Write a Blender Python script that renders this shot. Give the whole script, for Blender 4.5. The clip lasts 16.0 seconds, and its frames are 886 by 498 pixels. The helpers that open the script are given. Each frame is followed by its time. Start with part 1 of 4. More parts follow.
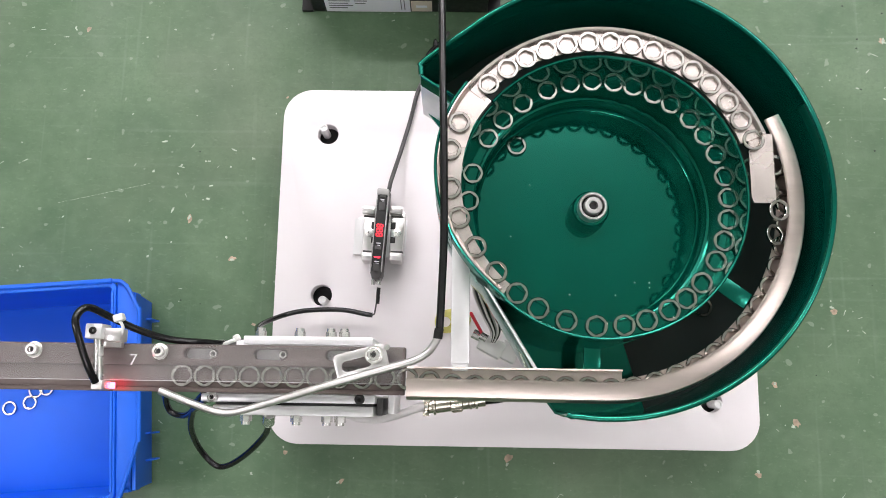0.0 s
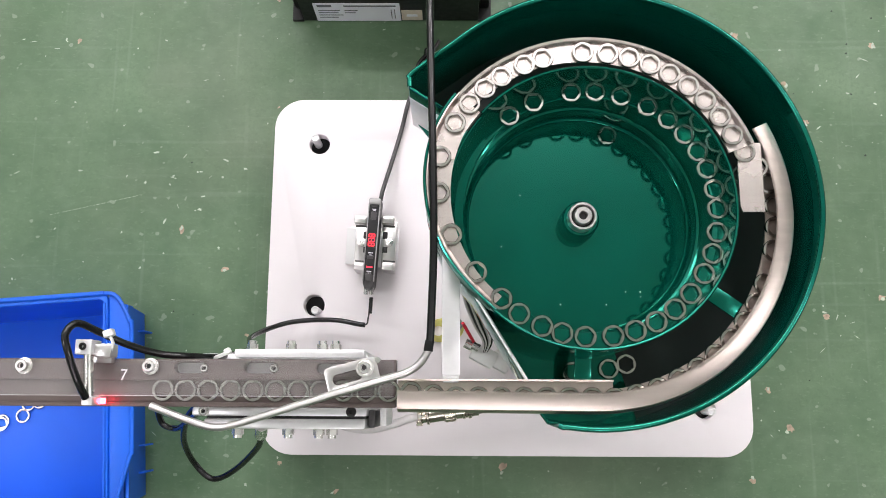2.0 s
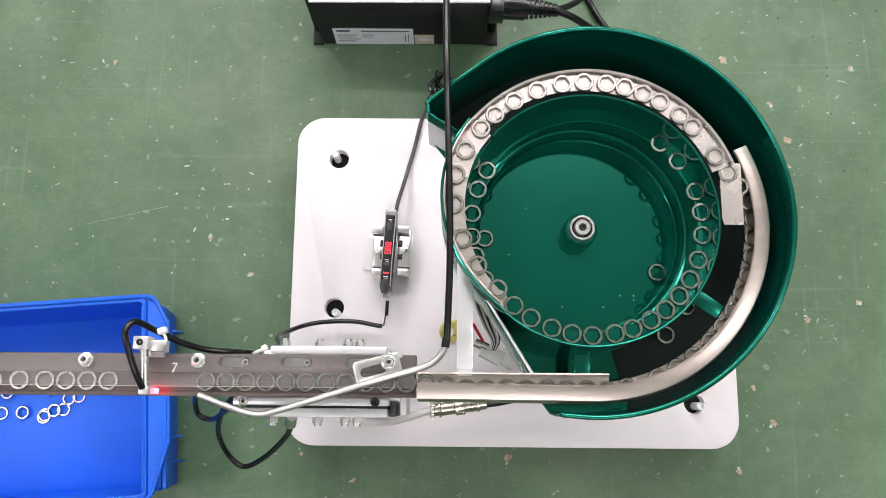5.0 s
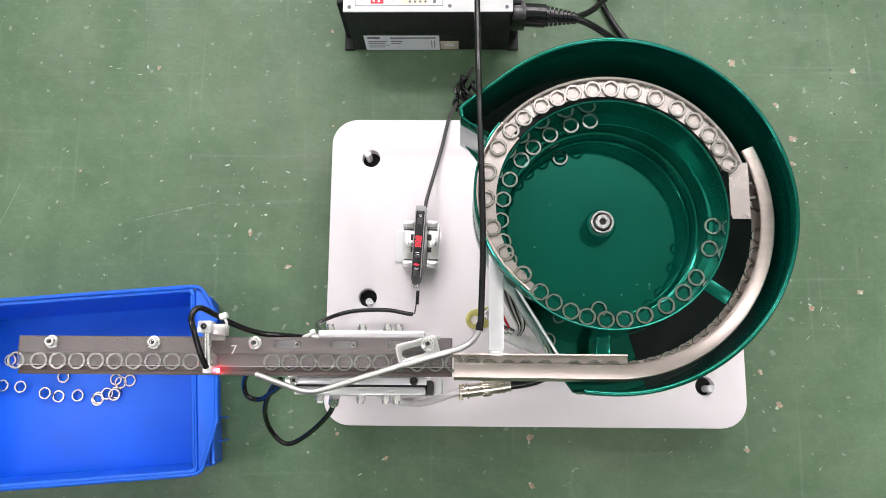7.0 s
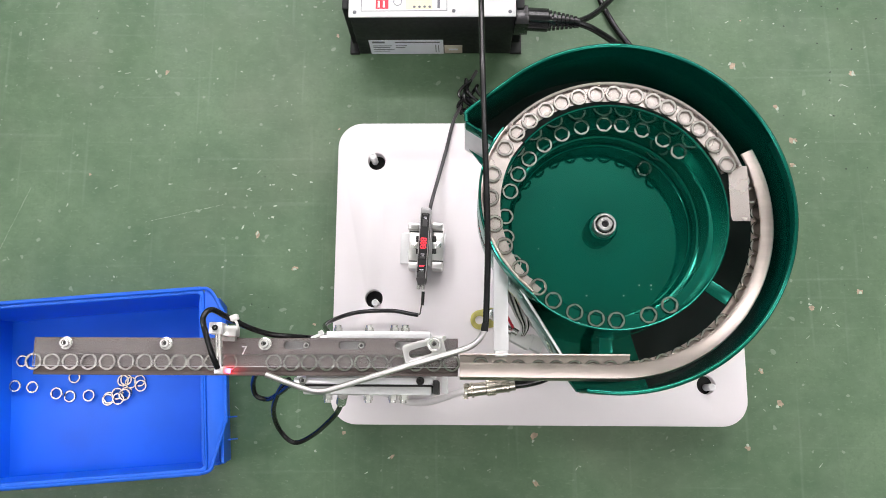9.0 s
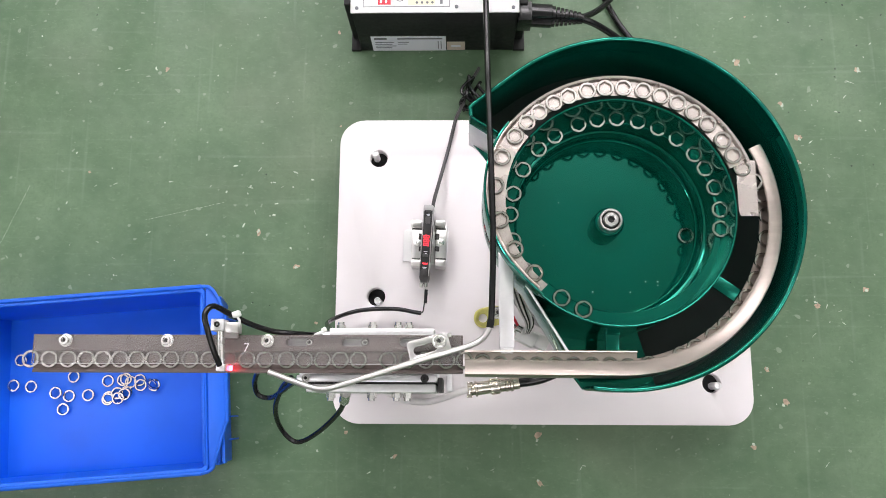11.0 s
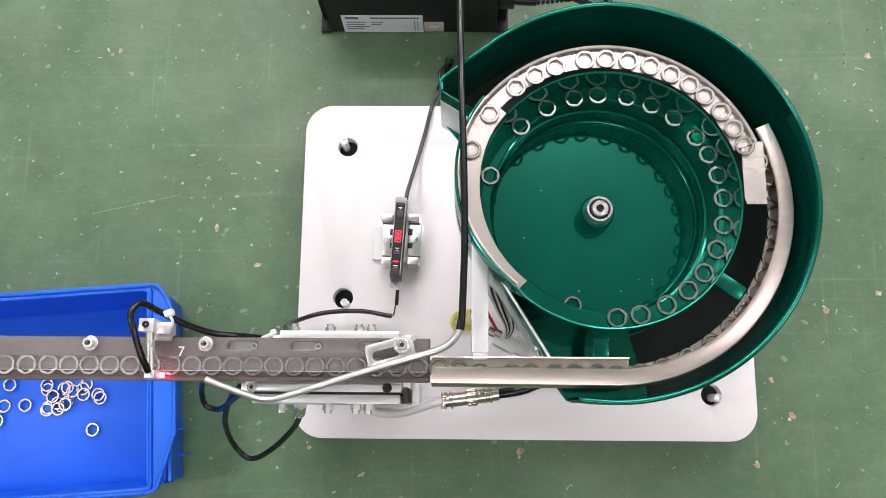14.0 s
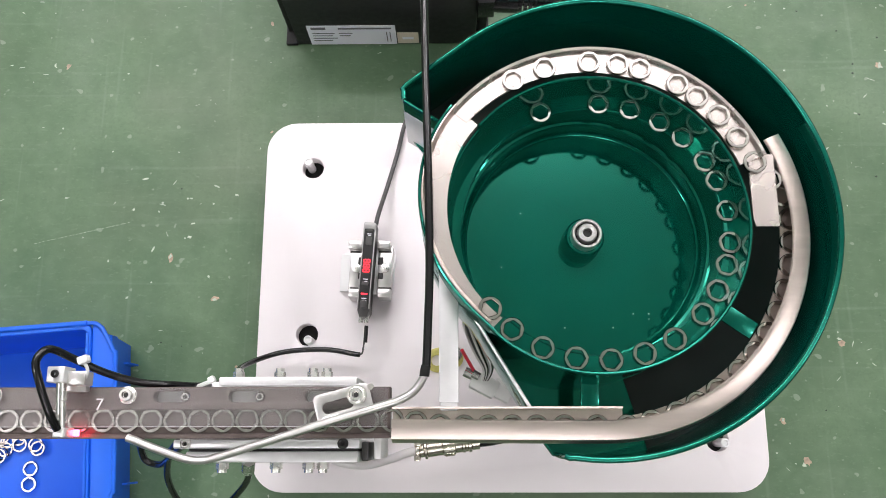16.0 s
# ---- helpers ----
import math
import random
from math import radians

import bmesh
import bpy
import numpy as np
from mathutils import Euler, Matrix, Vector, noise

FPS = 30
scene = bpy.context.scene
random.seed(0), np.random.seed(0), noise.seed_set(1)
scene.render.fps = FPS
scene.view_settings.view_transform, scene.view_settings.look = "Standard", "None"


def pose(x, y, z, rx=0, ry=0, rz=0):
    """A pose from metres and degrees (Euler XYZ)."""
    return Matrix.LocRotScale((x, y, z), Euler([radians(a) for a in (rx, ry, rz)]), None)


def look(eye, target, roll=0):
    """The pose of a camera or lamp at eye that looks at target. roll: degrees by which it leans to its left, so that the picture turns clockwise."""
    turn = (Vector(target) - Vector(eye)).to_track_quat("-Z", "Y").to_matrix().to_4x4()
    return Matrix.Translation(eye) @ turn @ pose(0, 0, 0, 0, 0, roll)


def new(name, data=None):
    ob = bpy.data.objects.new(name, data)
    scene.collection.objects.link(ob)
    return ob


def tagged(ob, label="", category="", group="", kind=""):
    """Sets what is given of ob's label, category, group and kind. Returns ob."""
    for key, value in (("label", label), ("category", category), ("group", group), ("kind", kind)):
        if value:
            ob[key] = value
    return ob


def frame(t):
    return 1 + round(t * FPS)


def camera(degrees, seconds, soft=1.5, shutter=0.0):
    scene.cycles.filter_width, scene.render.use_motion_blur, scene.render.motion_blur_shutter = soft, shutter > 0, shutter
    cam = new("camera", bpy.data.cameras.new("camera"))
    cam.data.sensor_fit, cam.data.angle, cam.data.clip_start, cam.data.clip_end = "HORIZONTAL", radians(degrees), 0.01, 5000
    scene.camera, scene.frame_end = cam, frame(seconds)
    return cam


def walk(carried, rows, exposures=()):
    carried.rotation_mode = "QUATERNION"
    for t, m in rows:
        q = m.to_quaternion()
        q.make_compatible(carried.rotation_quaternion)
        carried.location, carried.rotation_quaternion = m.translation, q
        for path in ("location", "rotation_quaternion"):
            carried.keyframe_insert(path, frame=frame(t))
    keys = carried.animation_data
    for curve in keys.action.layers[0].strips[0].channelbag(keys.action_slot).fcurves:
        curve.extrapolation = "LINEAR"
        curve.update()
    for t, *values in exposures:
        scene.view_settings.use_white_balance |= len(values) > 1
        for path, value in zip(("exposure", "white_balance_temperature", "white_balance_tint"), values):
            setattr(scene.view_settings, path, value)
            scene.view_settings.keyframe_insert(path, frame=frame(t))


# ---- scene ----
cam = camera(57.5, 16.0, soft=0.9)
PATH = [
    (0, (-0.082, -0.113, 0.703), (-0.11, 0.248, -1.264), -3.6),
    (0.5, (-0.081, -0.111, 0.702), (-0.11, 0.252, -1.264), -3.9),
    (1, (-0.078, -0.111, 0.702), (-0.106, 0.255, -1.264), -3.7),
    (1.5, (-0.078, -0.11, 0.703), (-0.103, 0.258, -1.263), -3.4),
    (2, (-0.078, -0.108, 0.704), (-0.099, 0.26, -1.262), -3.0),
    (2.5, (-0.081, -0.106, 0.705), (-0.096, 0.263, -1.26), -2.2),
    (3, (-0.083, -0.104, 0.711), (-0.097, 0.266, -1.255), -2.2),
    (3.5, (-0.085, -0.108, 0.722), (-0.1, 0.265, -1.243), -2.2),
    (6, (-0.091, -0.123, 0.787), (-0.12, 0.262, -1.175), -3.8),
    (6.5, (-0.098, -0.127, 0.8), (-0.134, 0.252, -1.164), -4.9),
    (7, (-0.104, -0.129, 0.81), (-0.144, 0.242, -1.155), -5.8),
    (7.5, (-0.108, -0.131, 0.818), (-0.15, 0.235, -1.148), -6.1),
    (8, (-0.107, -0.131, 0.823), (-0.154, 0.235, -1.143), -6.9),
    (8.5, (-0.109, -0.131, 0.823), (-0.155, 0.236, -1.143), -6.9),
    (9, (-0.106, -0.129, 0.822), (-0.152, 0.24, -1.143), -6.9),
    (11.5, (-0.111, -0.133, 0.809), (-0.151, 0.246, -1.155), -5.9),
    (12, (-0.106, -0.131, 0.802), (-0.143, 0.252, -1.161), -5.4),
    (12.5, (-0.102, -0.13, 0.792), (-0.137, 0.255, -1.17), -4.9),
    (13, (-0.098, -0.131, 0.77), (-0.132, 0.256, -1.192), -4.7),
    (13.5, (-0.097, -0.131, 0.76), (-0.127, 0.26, -1.202), -4.2),
    (14, (-0.094, -0.131, 0.743), (-0.122, 0.27, -1.216), -3.6),
    (14.5, (-0.088, -0.13, 0.722), (-0.111, 0.275, -1.236), -2.9),
    (15, (-0.087, -0.126, 0.703), (-0.11, 0.316, -1.247), -2.8),
    (15.5, (-0.08, -0.116, 0.689), (-0.104, 0.34, -1.258), -2.9),
    (16, (-0.076, -0.114, 0.677), (-0.099, 0.35, -1.269), -3.0),
]
walk(cam, [(t, look(eye, target, roll)) for t, eye, target, roll in PATH])


# ---- light ----
world = bpy.data.worlds.new("workshop_world")
scene.world = world
world.use_nodes = True
world.node_tree.nodes["Background"].inputs[0].default_value = (0.80, 0.87, 1.0, 1)
world.node_tree.nodes["Background"].inputs[1].default_value = 0.05
scene.view_settings.exposure = 0.0


def ceiling_lamp(x, y, power, sx, sy):
    data = bpy.data.lights.new("tube_and_fill_light", "AREA")
    data.shape, data.size, data.size_y, data.energy = "RECTANGLE", sx, sy, power
    data.color = (1.0, 0.945, 0.975)
    ob = new("tube_and_fill_light", data)
    ob.matrix_basis = pose(x, y, 2.58)
    # unseen upward fill, added to brighten the ceiling that the bowl reflects
    up = data.copy()
    up.energy = power * UPWARD
    ob = new("tube_and_fill_light", up)
    ob.matrix_basis = pose(x, y, 2.60, 180)
    return ob


LAMP_POWER, UPWARD = 13.4, 1.3
LAMPS = ((-1.6, 1.6), (0.1, 1.6), (1.8, 1.6), (-1.6, 2.6), (0.1, 2.6), (1.8, 2.6), (-1.6, 3.6), (0.1, 3.6), (1.8, 3.6), (-2.0, -0.5), (2.2, -0.5), (0.1, -2.0))
for lx, ly in LAMPS:
    ceiling_lamp(lx, ly, LAMP_POWER, 1.2, 0.18)


# ---- materials ----
def material(name, color, rough=0.5, metal=0.0, coat=0.0, vary=0.12, scale=60.0, bump=0.0, bump_scale=400.0, stretch=(1, 1, 1)):
    m = bpy.data.materials.new(name)
    m.use_nodes = True
    nt = m.node_tree
    bsdf = nt.nodes["Principled BSDF"]
    tex = nt.nodes.new("ShaderNodeTexCoord")
    mp = nt.nodes.new("ShaderNodeMapping")
    mp.inputs["Scale"].default_value = stretch
    nt.links.new(tex.outputs["Object"], mp.inputs[0])
    big = nt.nodes.new("ShaderNodeTexNoise")
    big.inputs["Scale"].default_value = scale
    big.inputs["Detail"].default_value = 6
    nt.links.new(mp.outputs[0], big.inputs["Vector"])
    ramp = nt.nodes.new("ShaderNodeMapRange")
    ramp.inputs["From Min"].default_value, ramp.inputs["From Max"].default_value = 0.3, 0.7
    ramp.inputs["To Min"].default_value, ramp.inputs["To Max"].default_value = 1 - vary, 1 + vary
    nt.links.new(big.outputs[0], ramp.inputs[0])
    mul = nt.nodes.new("ShaderNodeVectorMath")
    mul.operation = "SCALE"
    mul.inputs[0].default_value = color
    nt.links.new(ramp.outputs[0], mul.inputs["Scale"])
    nt.links.new(mul.outputs[0], bsdf.inputs["Base Color"])
    rr = nt.nodes.new("ShaderNodeMapRange")
    rr.inputs["From Min"].default_value, rr.inputs["From Max"].default_value = 0.3, 0.7
    rr.inputs["To Min"].default_value, rr.inputs["To Max"].default_value = max(0.02, rough * (1 - vary)), min(1, rough * (1 + vary))
    nt.links.new(big.outputs[0], rr.inputs[0])
    nt.links.new(rr.outputs[0], bsdf.inputs["Roughness"])
    bsdf.inputs["Metallic"].default_value = metal
    bsdf.inputs["Coat Weight"].default_value = coat
    bsdf.inputs["Coat Roughness"].default_value = 0.04
    if bump:
        fine = nt.nodes.new("ShaderNodeTexNoise")
        fine.inputs["Scale"].default_value = bump_scale
        fine.inputs["Detail"].default_value = 4
        nt.links.new(mp.outputs[0], fine.inputs["Vector"])
        b = nt.nodes.new("ShaderNodeBump")
        b.inputs["Strength"].default_value = bump
        b.inputs["Distance"].default_value = 0.0004
        nt.links.new(fine.outputs[0], b.inputs["Height"])
        nt.links.new(b.outputs[0], bsdf.inputs["Normal"])
    return m


def glow(name, color, strength):
    m = bpy.data.materials.new(name)
    m.use_nodes = True
    bsdf = m.node_tree.nodes["Principled BSDF"]
    bsdf.inputs["Base Color"].default_value = (*[c * 0.4 for c in color], 1)
    bsdf.inputs["Emission Color"].default_value = (*color, 1)
    bsdf.inputs["Emission Strength"].default_value = strength
    return m


def clear_plastic(name, haze, tint=(1, 1, 1)):
    m = bpy.data.materials.new(name)
    m.use_nodes = True
    nt = m.node_tree
    out = nt.nodes["Material Output"]
    nt.nodes.remove(nt.nodes["Principled BSDF"])
    clear = nt.nodes.new("ShaderNodeBsdfTransparent")
    clear.inputs[0].default_value = (*tint, 1)
    dull = nt.nodes.new("ShaderNodeBsdfDiffuse")
    dull.inputs[0].default_value = (0.8, 0.78, 0.78, 1)
    shine = nt.nodes.new("ShaderNodeBsdfGlossy")
    shine.inputs["Roughness"].default_value = 0.12
    fres = nt.nodes.new("ShaderNodeFresnel")
    fres.inputs[0].default_value = 1.45
    a, b = nt.nodes.new("ShaderNodeMixShader"), nt.nodes.new("ShaderNodeMixShader")
    a.inputs[0].default_value = haze
    nt.links.new(clear.outputs[0], a.inputs[1])
    nt.links.new(dull.outputs[0], a.inputs[2])
    nt.links.new(fres.outputs[0], b.inputs[0])
    nt.links.new(a.outputs[0], b.inputs[1])
    nt.links.new(shine.outputs[0], b.inputs[2])
    nt.links.new(b.outputs[0], out.inputs[0])
    return m


def floor_paint():
    m = bpy.data.materials.new("green_floor_paint")
    m.use_nodes = True
    nt = m.node_tree
    bsdf = nt.nodes["Principled BSDF"]
    tex = nt.nodes.new("ShaderNodeTexCoord")

    def noise_at(scale, detail=6.0, rough=0.55, squash=None):
        n = nt.nodes.new("ShaderNodeTexNoise")
        n.inputs["Scale"].default_value, n.inputs["Detail"].default_value, n.inputs["Roughness"].default_value = scale, detail, rough
        if squash:
            mp = nt.nodes.new("ShaderNodeMapping")
            mp.inputs["Scale"].default_value, mp.inputs["Rotation"].default_value = squash[0], squash[1]
            nt.links.new(tex.outputs["Object"], mp.inputs[0])
            nt.links.new(mp.outputs[0], n.inputs["Vector"])
        else:
            nt.links.new(tex.outputs["Object"], n.inputs["Vector"])
        return n.outputs[0]

    def step(value, lo, hi, to=1.0, base=0.0):
        r = nt.nodes.new("ShaderNodeMapRange")
        r.inputs["From Min"].default_value, r.inputs["From Max"].default_value, r.inputs["To Max"].default_value, r.inputs["To Min"].default_value = lo, hi, to, base
        nt.links.new(value, r.inputs[0])
        return r.outputs[0]

    def mixed(fac, a, b):
        x = nt.nodes.new("ShaderNodeMix")
        x.data_type = "RGBA"
        nt.links.new(fac, x.inputs[0])
        for socket, v in ((x.inputs[6], a), (x.inputs[7], b)):
            if isinstance(v, tuple):
                socket.default_value = (*v, 1)
            else:
                nt.links.new(v, socket)
        return x.outputs[2]

    c = mixed(step(noise_at(4, 4), 0.35, 0.65), (0.078, 0.145, 0.073), (0.136, 0.216, 0.123))
    c = mixed(step(noise_at(14, 6, 0.6), 0.38, 0.66, 0.85), c, (0.070, 0.136, 0.068))
    c = mixed(step(noise_at(60, 5, 0.7), 0.48, 0.72, 0.60), c, (0.150, 0.232, 0.140))
    c = mixed(step(noise_at(240, 3, 0.7), 0.46, 0.72, 0.42), c, (0.060, 0.114, 0.058))
    c = mixed(step(noise_at(130, 4, 0.7, ((1, 2.2, 1), (0, 0, 0.5))), 0.56, 0.74, 0.50), c, (0.18, 0.26, 0.165))
    # faint scuffs one way and the other, dull stains
    c = mixed(step(noise_at(9, 2, 0.4, ((14, 0.7, 1), (0, 0, 0.9))), 0.64, 0.76, 0.12), c, (0.30, 0.38, 0.30))
    c = mixed(step(noise_at(8, 2, 0.4, ((0.6, 16, 1), (0, 0, 0.32))), 0.64, 0.76, 0.12), c, (0.30, 0.38, 0.30))
    c = mixed(step(noise_at(3, 3, 0.5), 0.58, 0.70, 0.35), c, (0.155, 0.175, 0.120))
    c = mixed(step(noise_at(95, 1.5, 0.5), 0.70, 0.73, 0.40), c, (0.36, 0.42, 0.34))
    nt.links.new(c, bsdf.inputs["Base Color"])
    nt.links.new(step(noise_at(18, 6), 0.3, 0.7, 0.62, 0.38), bsdf.inputs["Roughness"])
    b = nt.nodes.new("ShaderNodeBump")
    b.inputs["Strength"].default_value, b.inputs["Distance"].default_value = 0.25, 0.0015
    nt.links.new(noise_at(70, 5), b.inputs["Height"])
    nt.links.new(b.outputs[0], bsdf.inputs["Normal"])
    return m


FLOOR = floor_paint()
GREEN = material("green_enamel", (0.0010, 0.180, 0.126), 0.080, metal=0.74, coat=0.22, vary=0.06, scale=25, bump=0.04, bump_scale=90)
ALU = material("anodised_aluminium", (0.82, 0.775, 0.79), 0.48, metal=0.10, vary=0.03, scale=8, bump=0.06, bump_scale=900)
ALU_WHITE = material("bright_machined_aluminium", (0.86, 0.85, 0.86), 0.34, metal=0.45, vary=0.04, scale=90, bump=0.04)
STEEL = material("brushed_stainless_steel", (0.52, 0.45, 0.41), 0.32, metal=0.90, vary=0.08, scale=30, bump=0.03, stretch=(1, 6, 1))
TRACK = material("satin_stainless_track", (0.63, 0.56, 0.53), 0.27, metal=0.85, vary=0.04, scale=30)
RING = material("zinc_plated_steel", (0.60, 0.565, 0.54), 0.11, metal=1.0, vary=0.10, scale=300)
CHROME = material("bright_nickel_screw", (0.84, 0.82, 0.80), 0.27, metal=0.9, vary=0.03, scale=80)
RAIL = material("hard_anodised_rail", (0.122, 0.094, 0.087), 0.46, metal=0.30, vary=0.08, scale=50, bump=0.05)
BLACK = material("black_rubber", (0.010, 0.010, 0.011), 0.17, vary=0.15, scale=120)
RUBBER = material("dull_black_rubber", (0.006, 0.006, 0.006), 0.85, vary=0.2, scale=150)
BLACK_CASE = material("black_powder_coat", (0.006, 0.006, 0.0065), 0.55, vary=0.12, scale=200, bump=0.10, bump_scale=1800)
GREY_CASE = material("dark_grey_abs", (0.065, 0.062, 0.062), 0.36, vary=0.10, scale=200)
DARK = material("dark_parts_and_recess_shade", (0.02, 0.019, 0.019), 0.6, vary=0.1, scale=100)
PAINT_WHITE = material("white_panel_paint", (0.80, 0.80, 0.80), 0.40, vary=0.02, scale=20)
LABEL = material("white_paper_label", (0.90, 0.89, 0.95), 0.45, vary=0.02, scale=40)
BUFF = material("buff_seal_sticker", (0.72, 0.62, 0.52), 0.5, vary=0.05, scale=200)
INK = material("grey_print", (0.16, 0.16, 0.18), 0.5, vary=0.05)
RED_INK = material("red_print", (0.72, 0.02, 0.05), 0.4, vary=0.04)
CREAM = material("cream_print", (0.85, 0.80, 0.58), 0.45, vary=0.03)
BLUE = material("blue_polypropylene", (0.002, 0.124, 0.74), 0.46, coat=0.0, vary=0.07, scale=14, bump=0.06, bump_scale=260)
NYLON = material("white_nylon", (0.82, 0.82, 0.80), 0.45, vary=0.03)
WIRE_WHITE = material("white_pvc_cable", (0.76, 0.73, 0.73), 0.38, vary=0.03)
YELLOW_ZINC = material("yellow_passivated_steel", (0.55, 0.50, 0.16), 0.35, metal=0.6, vary=0.25, scale=120)
CAST = material("grey_cast_drive", (0.42, 0.41, 0.41), 0.45, metal=0.3, vary=0.1, scale=60)
WALL = material("off_white_wall", (0.45, 0.45, 0.44), 0.7, vary=0.04, scale=2)
CEILING = material("white_ceiling_paint", (0.80, 0.80, 0.80), 0.8, vary=0.03, scale=2)
SATIN = material("satin_aluminium", (0.66, 0.64, 0.635), 0.30, metal=0.85, vary=0.06, scale=120, bump=0.04)
NICKEL = material("nickel_plated_brass", (0.66, 0.60, 0.52), 0.20, metal=1.0, vary=0.05, scale=90)
PAN_DARK = material("near_black_sheet", (0.002, 0.008, 0.006), 0.45, vary=0.20, scale=70, bump=0.08)
CLEAR = clear_plastic("clear_acrylic", 0.06)
EDGE = clear_plastic("acrylic_cut_edge", 0.75)
RED_LED = glow("red_led", (1.0, 0.03, 0.06), 30.0)
RED_DIGIT = glow("red_digit", (1.0, 0.02, 0.04), 3.0)


# ---- mesh helpers ----
def part(name, bm, mat, parent=None, label="", smooth=True):
    me = bpy.data.meshes.new(name)
    bmesh.ops.recalc_face_normals(bm, faces=bm.faces)
    bm.to_mesh(me)
    bm.free()
    me.materials.append(mat)
    if smooth:
        me.shade_smooth()
        me.set_sharp_from_angle(angle=radians(32))
    ob = new(name, me)
    if parent:
        ob.parent = parent
        ob.matrix_parent_inverse = Matrix.Translation(-parent.location)
    if label:
        ob["label"] = label
    return ob


def thing(name, base, label, category, group="", kind=""):
    ob = new(name)
    ob.location = base
    ob.empty_display_size = 0.01
    return tagged(ob, label, category, group, kind)


def bevelled(bm, width, seg=2, angle=40):
    if width > 0:
        edges = [e for e in bm.edges if len(e.link_faces) == 2 and e.calc_face_angle(0) > radians(angle)]
        bmesh.ops.bevel(bm, geom=edges, offset=width, segments=seg, profile=0.5, affect="EDGES", clamp_overlap=True)
    return bm


def box(x0, x1, y0, y1, z0, z1, bevel=0.0006, turn=0.0, seg=2):
    bm = bmesh.new()
    bmesh.ops.create_cube(bm, size=1)
    bmesh.ops.scale(bm, vec=(x1 - x0, y1 - y0, z1 - z0), verts=bm.verts)
    bevelled(bm, bevel, seg)
    bmesh.ops.transform(bm, matrix=pose((x0 + x1) / 2, (y0 + y1) / 2, (z0 + z1) / 2, 0, 0, turn), verts=bm.verts)
    return bm


def joined(*bms):
    out = bmesh.new()
    for b in bms:
        me = bpy.data.meshes.new("tmp")
        b.to_mesh(me)
        b.free()
        out.from_mesh(me)
        bpy.data.meshes.remove(me)
    return out


def smooth_path(pts, n=8):
    pts = [Vector(p) for p in pts]
    out = []
    for i in range(len(pts) - 1):
        a, b, c, d = pts[max(i - 1, 0)], pts[i], pts[i + 1], pts[min(i + 2, len(pts) - 1)]
        for k in range(n):
            t = k / n
            out.append(0.5 * ((2 * b) + (c - a) * t + (2 * a - 5 * b + 4 * c - d) * t * t + (3 * b - a - 3 * c + d) * t ** 3))
    return out + [pts[-1]]


def tube(pts, r, seg=12, n=8, radii=None):
    """A round tube along a smooth line, closed at its ends."""
    line = smooth_path(pts, n) if n > 1 else [Vector(p) for p in pts]
    bm = bmesh.new()
    rings, up = [], None
    for i, p in enumerate(line):
        d = (line[min(i + 1, len(line) - 1)] - line[max(i - 1, 0)]).normalized()
        if up is None:
            up = d.orthogonal().normalized()
        side = d.cross(up).normalized()
        up = side.cross(d).normalized()
        rad = radii[i] if radii else r
        rings.append([bm.verts.new(p + rad * (math.cos(a) * up + math.sin(a) * side)) for a in (2 * math.pi * k / seg for k in range(seg))])
    for a, b in zip(rings, rings[1:]):
        for k in range(seg):
            bm.faces.new((a[k], a[(k + 1) % seg], b[(k + 1) % seg], b[k]))
    bm.faces.new(rings[0])
    bm.faces.new(rings[-1])
    return bm


def cyl(p0, p1, r, seg=24, bevel=0.0):
    bm = tube([p0, p1], r, seg, 1)
    return bevelled(bm, bevel, 2, 60)


def lathe(profile, cx=0.0, cy=0.0, seg=96, a0=0.0, a1=360.0):
    """Turns the closed or open profile of (r, z) about a vertical axis."""
    bm = bmesh.new()
    full = abs(a1 - a0) >= 359.9
    n = seg if full else seg + 1
    rows = []
    for i in range(n):
        a = radians(a0 + (a1 - a0) * i / seg)
        rows.append([bm.verts.new((cx + r * math.cos(a), cy + r * math.sin(a), z)) for r, z in profile])
    for i in range(seg):
        A, B = rows[i], rows[(i + 1) % n]
        for k in range(len(profile) - 1):
            if profile[k] != profile[k + 1]:
                bm.faces.new((A[k], A[k + 1], B[k + 1], B[k]))
    if not full:
        for row in (rows[0], rows[-1]):
            if len(row) > 3 and profile[0] == profile[-1]:
                bm.faces.new(row[:-1])
    bmesh.ops.remove_doubles(bm, verts=bm.verts, dist=1e-6)
    return bm


def band(fn, a0, a1, seg=64):
    """A swept band: fn(angle in degrees) gives the corners (r, z) of its closed section."""
    bm = bmesh.new()
    rows = []
    for i in range(seg + 1):
        deg = a0 + (a1 - a0) * i / seg
        a = radians(deg)
        rows.append([bm.verts.new((r * math.cos(a), r * math.sin(a), z)) for r, z in fn(deg)])
    n = len(rows[0])
    for A, B in zip(rows, rows[1:]):
        for k in range(n):
            bm.faces.new((A[k], A[(k + 1) % n], B[(k + 1) % n], B[k]))
    bm.faces.new(rows[0])
    bm.faces.new(rows[-1])
    return bm


